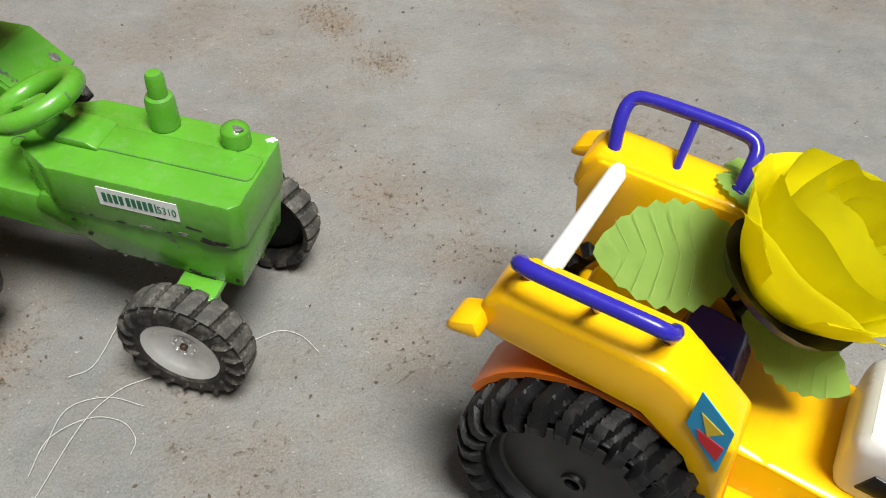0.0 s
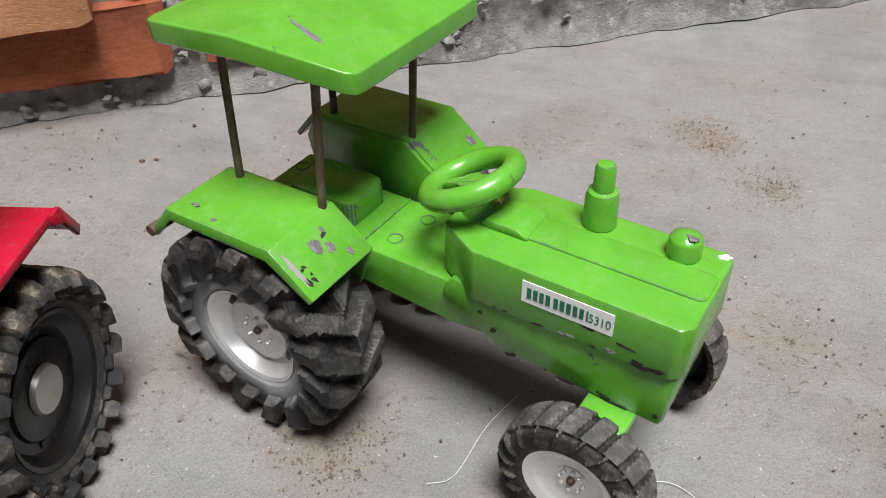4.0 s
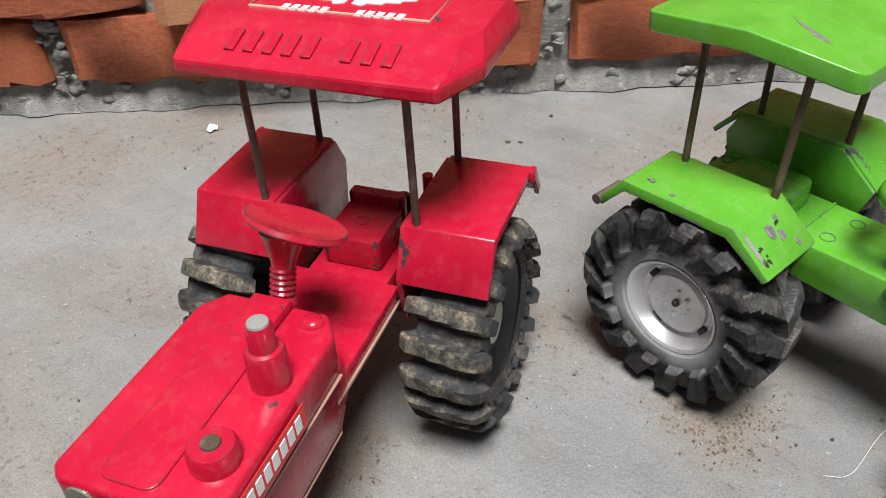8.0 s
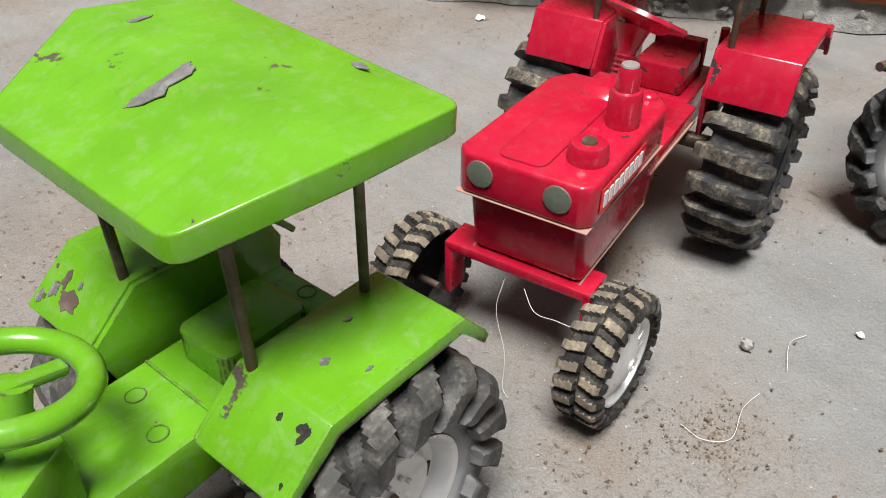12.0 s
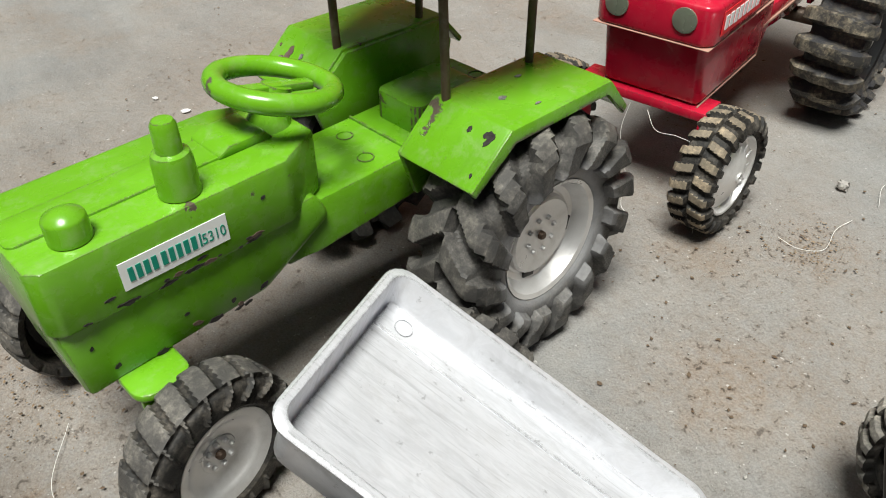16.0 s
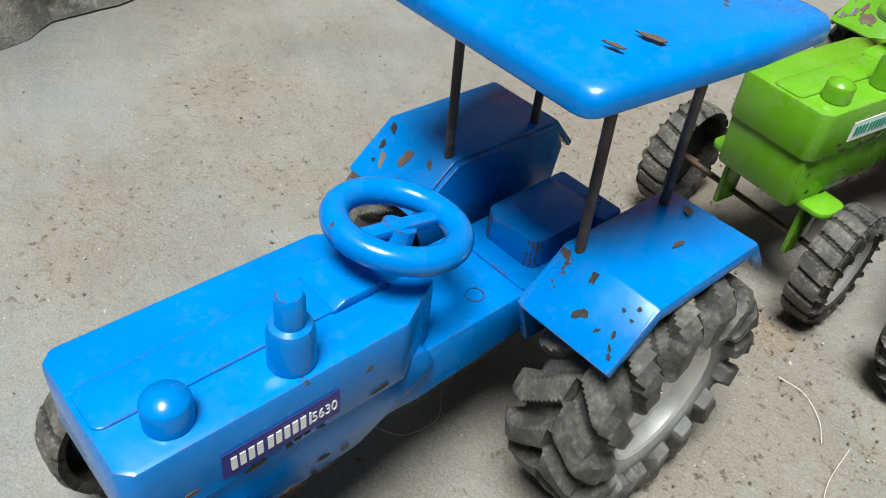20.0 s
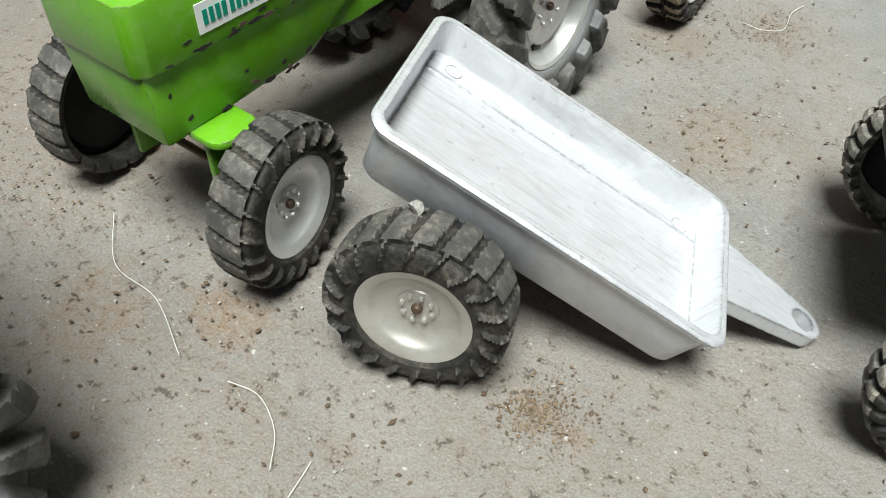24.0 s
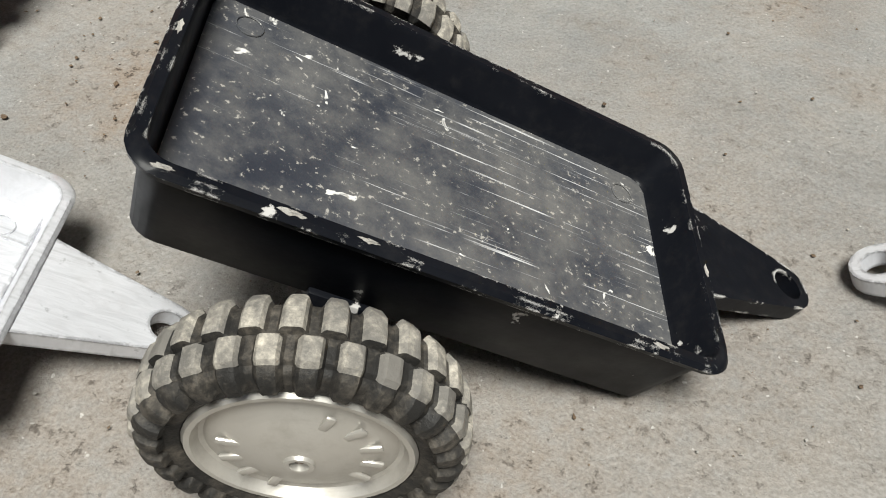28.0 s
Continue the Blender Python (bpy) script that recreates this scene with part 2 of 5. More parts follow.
def scuffed_bed():
    """Black paint lifted to slate for its sky sheen, under grey dust, with fine pale scratches and bare spots."""
    n = Nodes("scuffed_bed")
    # base lighter than the tub's black: reflected sky put into the colour
    base = n.mix(n.ramp(n.noise(16, 6, 0.6), [(0.35, 0.0), (0.65, 1.0)]), (0.020, 0.023, 0.032), (0.050, 0.053, 0.062))
    base = n.mix(n.math("MULTIPLY", n.ramp(n.noise(30, 8, 0.75), [(0.42, 0.0), (0.64, 1.0)]), 0.6), base, (0.15, 0.144, 0.135))
    for turn, low, scale in ((16, 0.668, 9), (-10, 0.685, 12), (38, 0.690, 10), (75, 0.70, 14)):
        line = n.ramp(n.noise(1.0, 4, 0.55, n.stretched(scale, 620, 30, 0, 0, turn)), [(low - 0.02, 0.0), (low + 0.012, 1.0)])
        line = n.math("MULTIPLY", line, n.ramp(n.noise(34, 3), [(0.45, 0.0), (0.56, 1.0)]))
        base = n.mix(n.math("MULTIPLY", line, 0.8), base, (0.52, 0.52, 0.53))
    flecks = n.ramp(n.noise(95, 4, 0.6, distort=0.8), [(0.665, 0.0), (0.69, 1.0)])
    base = n.mix(flecks, base, (0.56, 0.55, 0.53))
    grains = n.ramp(n.noise(480, 4, 0.6), [(0.62, 0.0), (0.68, 1.0)])
    base = n.mix(n.math("MULTIPLY", grains, 0.7), base, (0.36, 0.34, 0.31))
    n.set(Base_Color=base, Roughness=n.ramp(n.noise(40, 5), [(0.3, 0.34), (0.7, 0.62)]))
    n.bump(n.noise(200, 6, 0.7), 0.4, 0.0008)
    return n.mat


BED = scuffed_bed()
WHITE = plastic("white_plastic", (0.82, 0.82, 0.83), 0.3)
BLACK = plastic("black_plastic", (0.012, 0.012, 0.013), 0.4)
LABEL_WHITE = plastic("label_white", (0.80, 0.81, 0.80), 0.45)
LABEL_INK = plastic("label_ink", (0.02, 0.14, 0.07), 0.5)
LABEL_TEAL = plastic("label_teal", (0.01, 0.25, 0.17), 0.5)
LABEL_NAVY = plastic("label_navy", (0.025, 0.02, 0.20), 0.4)
LENS = silver("headlight_sticker", (0.30, 0.33, 0.26), 0.25, 0.1, 0.7, 0.6)
RUST = silver("rusty_flake", (0.10, 0.065, 0.05), 0.6, 0.2, 0.5, 0.2)
STICKER_BLUE = plastic("sticker_blue", (0.02, 0.38, 0.75), 0.35)
STICKER_RED = plastic("sticker_red", (0.72, 0.02, 0.03), 0.4)
STICKER_YELLOW = plastic("sticker_yellow", (0.85, 0.62, 0.03), 0.4)


# earth stains on the floor: place, radius, strength
STAINS = [(-0.39, 0.25, 0.05, 0.95), (-0.018, 0.825, 0.045, 0.8), (0.043, 0.755, 0.035, 0.6), (-0.203, 0.40, 0.05, 0.7), (-0.145, -0.194, 0.022, 0.9), (-0.29, -0.25, 0.05, 0.6), (-0.42, -0.27, 0.09, 0.5), (-0.24, 0.16, 0.045, 0.55), (-0.86, 0.38, 0.13, 0.6), (-0.80, 0.52, 0.11, 0.6), (-0.60, 0.66, 0.09, 0.5), (0.08, 0.42, 0.05, 0.45), (-0.02, 0.33, 0.05, 0.45), (-0.22, 0.05, 0.06, 0.4), (-0.185, -0.27, 0.025, 0.6), (-0.265, 0.12, 0.05, 0.45), (-0.16, -0.42, 0.07, 0.45), (-0.50, -0.20, 0.26, 0.62), (-0.27, -0.34, 0.24, 0.55), (-0.64, 0.02, 0.24, 0.55), (-0.12, -0.20, 0.20, 0.50), (0.02, 0.02, 0.16, 0.40), (-0.283, -0.258, 0.035, 1.0), (-0.325, -0.305, 0.05, 0.85), (-0.427, -0.205, 0.05, 0.8), (-0.46, -0.33, 0.06, 0.7), (-0.44, -0.05, 0.06, 0.6), (-0.20, 0.03, 0.06, 0.7), (-0.28, 0.10, 0.05, 0.7), (0.05, 0.57, 0.05, 0.7), (0.12, 0.50, 0.05, 0.6), (-0.32, 0.43, 0.05, 0.6), (-0.30, 0.62, 0.12, 0.3), (-0.52, 0.50, 0.16, 0.32)]


def concrete():
    n = Nodes("trowelled_concrete")
    base = n.mix(n.ramp(n.noise(2.0, 7, 0.62), [(0.36, 0.0), (0.64, 1.0)]), (0.122, 0.125, 0.126), (0.225, 0.222, 0.214))
    base = n.mix(n.ramp(n.noise(13, 8, 0.7), [(0.42, 0.0), (0.64, 0.60)]), base, (0.272, 0.258, 0.238))
    base = n.mix(n.ramp(n.noise(30, 9, 0.72, distort=0.4), [(0.46, 0.0), (0.70, 0.50)]), base, (0.175, 0.155, 0.132))
    streak = n.ramp(n.noise(1.0, 6, 0.65, n.stretched(4, 34, 1, 0, 0, 20)), [(0.36, 0.0), (0.66, 1.0)])
    base = n.mix(n.math("MULTIPLY", streak, 0.28), base, (0.30, 0.30, 0.295))
    # tan earth: a thin film, thicker in the stains
    film = n.ramp(n.noise(5.0, 9, 0.68, distort=0.3), [(0.45, 0.0), (0.66, 0.6)])
    pos = n.tree.nodes.new("ShaderNodeVectorMath")
    pos.operation = "ADD"
    n.link(n.coord, pos.inputs[0])
    wob = n.add("ShaderNodeTexNoise", Scale=24.0, Detail=6.0, Roughness=0.7)
    n.link(n.coord, wob.inputs["Vector"])
    scaled = n.tree.nodes.new("ShaderNodeVectorMath")
    scaled.operation = "MULTIPLY_ADD"
    scaled.inputs[1].default_value, scaled.inputs[2].default_value = (0.09, 0.09, 0.0), (-0.045, -0.045, 0.0)
    n.link(wob.outputs["Color"], scaled.inputs[0])
    n.link(scaled.outputs[0], pos.inputs[1])
    for x, y, r, s in STAINS:
        d = n.tree.nodes.new("ShaderNodeVectorMath")
        d.operation = "DISTANCE"
        d.inputs[1].default_value = (x, y, 0.0)
        n.link(pos.outputs[0], d.inputs[0])
        near = n.ramp(n.math("DIVIDE", d.outputs["Value"], r * 2.0), [(0.15, s), (0.55, 0.0)])
        film = n.math("MAXIMUM", film, near)
    grain = n.ramp(n.noise(150, 7, 0.75), [(0.34, 0.35), (0.58, 1.0)])
    base = n.mix(n.math("MULTIPLY", film, grain), base, (0.195, 0.122, 0.064))
    # dark crumbs and pits, denser where there is earth
    pits = n.ramp(n.noise(150, 6, 0.78), [(0.60, 0.0), (0.68, 1.0)])
    patch = n.ramp(n.noise(5, 5, 0.65), [(0.54, 0.0), (0.72, 1.0)])
    dirt = n.math("MULTIPLY", pits, n.math("MAXIMUM", patch, film))
    base = n.mix(n.math("MULTIPLY", dirt, 0.7), base, (0.075, 0.052, 0.036))
    specks = n.ramp(n.noise(430, 3, 0.6), [(0.655, 0.0), (0.70, 1.0)])
    base = n.mix(n.math("MULTIPLY", specks, 0.75), base, (0.07, 0.058, 0.047))
    pale = n.ramp(n.noise(330, 2, 0.5), [(0.715, 0.0), (0.75, 1.0)])
    base = n.mix(n.math("MULTIPLY", pale, 0.6), base, (0.60, 0.58, 0.55))
    sand = n.ramp(n.noise(800, 4, 0.7), [(0.36, 0.0), (0.64, 1.0)])
    base = n.mix(0.28, base, n.mix(sand, (0.075, 0.074, 0.072), (0.33, 0.325, 0.316)))
    n.set(Base_Color=base, Roughness=n.ramp(n.noise(9, 5), [(0.3, 0.5), (0.7, 0.85)]))
    h = n.math("ADD", n.math("MULTIPLY", n.noise(45, 9, 0.7), 0.8), n.math("MULTIPLY", n.noise(420, 4, 0.65), 0.35))
    h = n.math("ADD", h, n.math("MULTIPLY", dirt, 0.5))
    n.bump(h, 0.9, 0.0034)
    return n.mat


def masonry(name, dark, light, spot, scale=22):
    n = Nodes(name)
    rnd = n.tree.nodes.new("ShaderNodeObjectInfo").outputs["Random"]
    base = n.mix(n.ramp(n.noise(scale, 7, 0.7), [(0.3, 0.0), (0.7, 1.0)]), dark, light)
    base = n.mix(n.math("MULTIPLY", rnd, 0.45), base, light)
    base = n.mix(n.math("MULTIPLY", n.ramp(n.noise(60, 6, 0.75), [(0.52, 0.0), (0.66, 1.0)]), 0.6), base, spot)
    n.set(Base_Color=base, Roughness=0.9)
    n.bump(n.math("ADD", n.noise(70, 8, 0.7), n.math("MULTIPLY", n.noise(420, 4), 0.4)), 0.9, 0.004)
    return n.mat


CONCRETE = concrete()
BRICK = masonry("red_brick", (0.30, 0.060, 0.024), (0.60, 0.165, 0.065), (0.52, 0.27, 0.15))
BRICK_PALE = masonry("sandy_brick", (0.50, 0.19, 0.075), (0.68, 0.32, 0.15), (0.72, 0.50, 0.30), 30)
MORTAR = masonry("grey_mortar", (0.060, 0.058, 0.055), (0.30, 0.29, 0.27), (0.48, 0.44, 0.38))
DIRT = masonry("dry_earth", (0.045, 0.032, 0.022), (0.15, 0.10, 0.062), (0.26, 0.20, 0.14), 90)
EARTH = masonry("tan_earth", (0.10, 0.066, 0.040), (0.27, 0.19, 0.115), (0.36, 0.28, 0.19), 140)
GRIT = masonry("pale_grit", (0.16, 0.15, 0.14), (0.46, 0.44, 0.41), (0.2, 0.15, 0.1), 120)
BARE = masonry("bare_metal_patch", (0.055, 0.05, 0.05), (0.22, 0.21, 0.20), (0.34, 0.32, 0.29), 150)
THREAD = plastic("white_thread", (0.70, 0.69, 0.66), 0.6)


# ---- shapes ----
def finish(bm, smooth=40.0):
    bmesh.ops.recalc_face_normals(bm, faces=bm.faces)
    me = bpy.data.meshes.new("mesh")
    bm.to_mesh(me)
    bm.free()
    if smooth and len(me.polygons):
        me.polygons.foreach_set("use_smooth", [True] * len(me.polygons))
        me.set_sharp_from_angle(angle=radians(smooth))
    return me


def part(name, bm, material, parent=None, label="", smooth=40.0, m=None):
    me = bm if isinstance(bm, bpy.types.Mesh) else finish(bm, smooth)
    if not me.materials:
        me.materials.append(material)
    ob = new(name, me)
    if parent:
        ob.parent = parent
    if m is not None:
        ob.matrix_local = m
    if label:
        tagged(ob, label)
    return ob


def thing(name, m, label, category, group=""):
    ob = new(name)
    ob.empty_display_size = 0.02
    ob.matrix_world = m
    return tagged(ob, label, category, group)


def box(x0, x1, y0, y1, z0, z1, bevel=0.0, seg=2, bm=None):
    own = bm is None
    bm = bmesh.new() if own else bm
    r = bmesh.ops.create_cube(bm, size=1.0, matrix=Matrix.Translation(((x0 + x1) / 2, (y0 + y1) / 2, (z0 + z1) / 2)) @ Matrix.Diagonal((x1 - x0, y1 - y0, z1 - z0, 1)))
    if bevel:
        edges = list({e for v in r["verts"] for e in v.link_edges})
        bmesh.ops.bevel(bm, geom=edges, offset=bevel, segments=seg, affect="EDGES", profile=0.5)
    return bm


def prism(points, a0, a1, axis="y", bevel=0.0, seg=2, bm=None):
    """A flat outline drawn out from a0 to a1. axis y: the outline is (x, z); axis z: (x, y); axis x: (y, z)."""
    bm = bmesh.new() if bm is None else bm

    def put(p, a):
        return {"y": (p[0], a, p[1]), "z": (p[0], p[1], a), "x": (a, p[0], p[1])}[axis]

    low = [bm.verts.new(put(p, a0)) for p in points]
    high = [bm.verts.new(put(p, a1)) for p in points]
    faces = [bm.faces.new(low), bm.faces.new(high[::-1])]
    for i in range(len(points)):
        j = (i + 1) % len(points)
        faces.append(bm.faces.new((low[i], high[i], high[j], low[j])))
    if bevel:
        edges = list({e for f in faces for e in f.edges})
        bmesh.ops.bevel(bm, geom=edges, offset=bevel, segments=seg, affect="EDGES", profile=0.5)
    return bm


def rounded(x0, x1, y0, y1, r, n=4):
    """A rectangle's outline with round corners."""
    out = []
    for cx, cy, a0 in ((x1 - r, y1 - r, 0), (x0 + r, y1 - r, 90), (x0 + r, y0 + r, 180), (x1 - r, y0 + r, 270)):
        for k in range(n + 1):
            a = radians(a0 + 90 * k / n)
            out.append((cx + r * math.cos(a), cy + r * math.sin(a)))
    return out


def lathe(profile, n=32, axis="z", closed=False, bm=None, m=None):
    """Turns (radius, along) points round an axis."""
    bm = bmesh.new() if bm is None else bm
    m = m or Matrix()
    if axis == "y":
        m = m @ Matrix.Rotation(radians(-90), 4, "X")
    rings = []
    for r, h in profile:
        if r < 1e-6:
            rings.append([bm.verts.new(m @ Vector((0, 0, h)))])
        else:
            rings.append([bm.verts.new(m @ Vector((r * math.cos(2 * math.pi * k / n), r * math.sin(2 * math.pi * k / n), h))) for k in range(n)])
    pairs = list(zip(rings, rings[1:])) + ([(rings[-1], rings[0])] if closed else [])
    for a, b in pairs:
        for k in range(n):
            j = (k + 1) % n
            if len(a) == 1 and len(b) == 1:
                continue
            if len(a) == 1:
                bm.faces.new((a[0], b[j], b[k]))
            elif len(b) == 1:
                bm.faces.new((a[k], a[j], b[0]))
            else:
                bm.faces.new((a[k], a[j], b[j], b[k]))
    return bm


def tube(points, r, n=8, closed=False, bm=None):
    """A round bar along points."""
    bm = bmesh.new() if bm is None else bm
    pts = [Vector(p) for p in points]
    rings, up = [], None
    for i, p in enumerate(pts):
        if closed:
            d = (pts[(i + 1) % len(pts)] - pts[i - 1]).normalized()
        else:
            d = (pts[min(i + 1, len(pts) - 1)] - pts[max(i - 1, 0)]).normalized()
        if up is None:
            up = d.orthogonal().normalized()
        side = (up - d * up.dot(d)).normalized()
        up, other = side, d.cross(side)
        rings.append([bm.verts.new(p + r * (math.cos(2 * math.pi * k / n) * side + math.sin(2 * math.pi * k / n) * other)) for k in range(n)])
    for a, b in list(zip(rings, rings[1:])) + ([(rings[-1], rings[0])] if closed else []):
        for k in range(n):
            j = (k + 1) % n
            bm.faces.new((a[k], a[j], b[j], b[k]))
    if not closed:
        bm.faces.new(rings[0][::-1])
        bm.faces.new(rings[-1])
    return bm


def smooth_path(points, steps=6):
    """Catmull-Rom through the points."""
    p = [Vector(q) for q in points]
    p = [2 * p[0] - p[1], *p, 2 * p[-1] - p[-2]]
    out = []
    for i in range(1, len(p) - 2):
        for k in range(steps):
            t = k / steps
            out.append(0.5 * ((2 * p[i]) + (p[i + 1] - p[i - 1]) * t + (2 * p[i - 1] - 5 * p[i] + 4 * p[i + 1] - p[i + 2]) * t * t + (3 * p[i] - p[i - 1] - 3 * p[i + 1] + p[i + 2]) * t ** 3))
    out.append(p[-2])
    return out


def lump(bm, m, size, n=6):
    """A small rough crumb."""
    r = bmesh.ops.create_icosphere(bm, subdivisions=1, radius=size, matrix=m)
    for v in r["verts"]:
        v.co += Vector((random.uniform(-1, 1), random.uniform(-1, 1), random.uniform(-1, 1))) * size * 0.35
    return bm


# ---- wheels: the axle lies along y, the outside faces +y ----
def step_up(x, lo, hi):
    x = min(1.0, max(0.0, (x - lo) / (hi - lo)))
    return x * x * (3 - 2 * x)


def pulse(phase, duty, soft=0.10):
    """1 inside the first part of each period, with short ramps."""
    f = phase % 1.0
    return step_up(f, 0.0, soft) * (1.0 - step_up(f, duty, duty + soft))


def tyre_mesh(r, w, rim, style, count, around=240):
    """A hollow moulded tyre in one skin, open on its inner side; the tread rises from it."""
    half = w / 2
    around = count * max(14, 2 * round(130 / count))
    t = r * {"chevron": 0.88, "bar": 0.865, "block": 0.95, "knob": 0.925, "stud": 0.94}[style]
    prof = [(rim, half * 0.62), (rim * 1.03, half * 0.84), (rim * 1.10, half * 0.95)]
    prof += [(rim * 1.10 + (t * 0.95 - rim * 1.10) * k / 9, half * (0.96 + 0.05 * math.sin(math.pi * k / 9))) for k in range(1, 10)]
    if style in ("stud", "block"):
        prof = prof[:3] + [(rim * 1.10 + (t * 0.97 - rim * 1.10) * math.sin(math.pi / 2 * k / 9), half * (0.70 + 0.26 * math.cos(math.pi / 2 * (k / 9) ** 1.6))) for k in range(1, 10)]
    prof += [(t * 0.985, half * (0.66 if style in ("stud", "block") else 0.90))]
    prof += [(t * (1.0 + 0.010 * math.cos(math.pi * (1 - 2 * k / 20) / 2)), half * ((0.62 if style in ("stud", "block") else 0.84) - (1.40 if style in ("stud", "block") else 1.72) * k / 20)) for k in range(21)]
    prof += [(t * 0.97, -half * 0.97), (t * 0.91, -half), (t * 0.88, -half * 0.9), (t * 0.89, -half * 0.3), (t * 0.86, half * 0.4), (rim * 1.15, half * 0.55), (rim * 1.02, half * 0.45)]
    n = len(prof)
    verts, faces, lift = [], [], []
    for i in range(n):
        (r0, a0), (r1, a1), (rr, aa) = prof[i - 1], prof[(i + 1) % n], prof[i]
        tr, ta = r1 - r0, a1 - a0
        size = math.hypot(tr, ta)
        nr, na = -ta / size, tr / size
        for k in range(around):
            th = 2 * math.pi * k / around
            ph = th * count / (2 * math.pi)
            u = aa / half
            d = 0.0
            tread = 12 < i < n - 6
            side = 4 <= i <= 12
            deep = r - t
            q = (rr / t - 0.74) / 0.24
            if style == "chevron":
                if tread and u > -0.06:
                    d = deep * pulse(ph + 0.62 * u, 0.58) * step_up(u, -0.06, 0.02)
                if tread and u <= 0.06:
                    d = max(d, deep * pulse(ph + 0.5 - 0.62 * u, 0.58) * (1 - step_up(u, -0.02, 0.06)))
                if side:
                    d = 0.30 * half * pulse(ph + 0.62 + 0.42 * (1 - q), 0.56, 0.07) * step_up(q, -0.12, 0.02)
                    if q > 0.75:
                        d = max(d, deep * 0.9 * pulse(ph + 0.62 + 0.42 * (1 - q), 0.56, 0.07))
            elif style == "bar":
                if tread:
                    d = deep * pulse(ph + 0.10 * u, 0.52, 0.12)
                if side:
                    d = 0.16 * half * pulse(ph + 0.55, 0.46) * step_up(q, 0.52, 0.62) + 0.09 * half * pulse(ph + 0.05, 0.44) * step_up(q, 0.05, 0.2) * (1 - step_up(q, 0.40, 0.5))
                    if q > 0.8:
                        d = max(d, deep * 0.95 * pulse(ph + 0.10, 0.52, 0.12))
            elif style == "block":
                if tread:
                    d = deep * (0.25 + 0.75 * pulse(ph + 0.22 * u, 0.78, 0.10))
                if side:
                    d = 0.22 * half * pulse(ph + 0.55 * (1 - q), 0.16, 0.12) * step_up(q, -0.25, 0.3)
            elif style == "stud":
                if tread:
                    row = 0.0 if u > 0 else 0.5
                    d = deep * pulse(ph + row, 0.60, 0.20) * step_up(abs(u), 0.0, 0.10)
                if side:
                    d = deep * 0.95 * pulse(ph, 0.60, 0.20) * step_up(q, -0.35, 0.5)
            else:
                if tread:
                    row = 0.0 if u > 0 else 0.5
                    d = deep * pulse(ph + row + 0.30 * abs(u), 0.56) * step_up(abs(u), 0.02, 0.10)
                if side:
                    d = 0.20 * half * pulse(ph + 0.30 + 0.12 * (1 - q), 0.56) * step_up(q, -0.35, 0.0)
            d *= 1.0 + 0.10 * noise.noise(Vector((math.cos(th) * 6, math.sin(th) * 6, u * 3 + count)))
            lift.append(d / deep)
            rho, al = rr + d * nr, aa + d * na
            verts.append((rho * math.cos(th), al, rho * math.sin(th)))
    for i in range(n):
        j = (i + 1) % n
        for k in range(around):
            m = (k + 1) % around
            faces.append((i * around + k, i * around + m, j * around + m, j * around + k))
    me = bpy.data.meshes.new("tyre")
    me.from_pydata(verts, [], faces)
    me.polygons.foreach_set("material_index", [1 if min(lift[v] for v in f) > (0.25 if style == "stud" else 0.5) and (3 if style == "block" else 11) < f[0] // around < n - 5 else 0 for f in faces])
    bm = bmesh.new()
    bm.from_mesh(me)
    bpy.data.meshes.remove(me)
    return finish(bm, 30)


def rim_mesh(rim, w, style):
    half = w / 2
    if style == "dish":
        prof = [(rim * 1.03, half * 0.88), (rim * 0.96, half * 0.82), (rim * 0.90, half * 0.60), (rim * 0.82, half * 0.42), (rim * 0.72, half * 0.36), (rim * 0.68, half * 0.38), (rim * 0.66, half * 0.52), (rim * 0.62, half * 0.56), (rim * 0.30, half * 0.50), (0.0, half * 0.50)]
    elif style == "front":
        prof = [(rim * 1.02, half * 0.84), (rim * 0.98, half * 0.83), (rim * 0.84, half * 0.70), (rim * 0.80, half * 0.66), (rim * 0.77, half * 0.58), (rim * 0.70, half * 0.44), (rim * 0.60, half * 0.34), (rim * 0.48, half * 0.28), (rim * 0.38, half * 0.26), (rim * 0.36, half * 0.30), (0.0, half * 0.30)]
    elif style == "plate":
        prof = [(rim * 1.02, half * 0.80), (rim * 0.99, half * 0.94), (rim * 0.94, half * 0.93), (rim * 0.89, half * 0.62), (rim * 0.85, half * 0.56), (rim * 0.70, half * 0.76), (rim * 0.5, half * 0.95), (rim * 0.3, half * 1.08), (rim * 0.14, half * 1.14), (rim * 0.13, half * 1.24), (rim * 0.09, half * 1.24), (rim * 0.08, half * 0.9), (0.0, half * 0.9)]
    else:
        prof = [(rim * 1.02, half * 0.80), (rim * 0.99, half * 0.94), (rim * 0.94, half * 0.93), (rim * 0.88, half * 0.70), (rim * 0.84, half * 0.66), (rim * 0.5, half * 0.72), (rim * 0.14, half * 0.74), (rim * 0.13, half * 0.82), (rim * 0.09, half * 0.82), (rim * 0.08, half * 0.5), (0.0, half * 0.5)]
    sink = {"dish": 0.20, "front": 0.36, "plate": 0.0, "flat": 0.0}[style]
    prof += [(0.0, half * (0.36 - sink)), (rim * 0.7, half * (0.42 - sink)), (rim * 0.9, half * (0.50 - sink)), (rim * 1.0, half * 0.6)]
    return finish(lathe(prof, 40, "y"), 30)


WHEEL_CACHE = {}


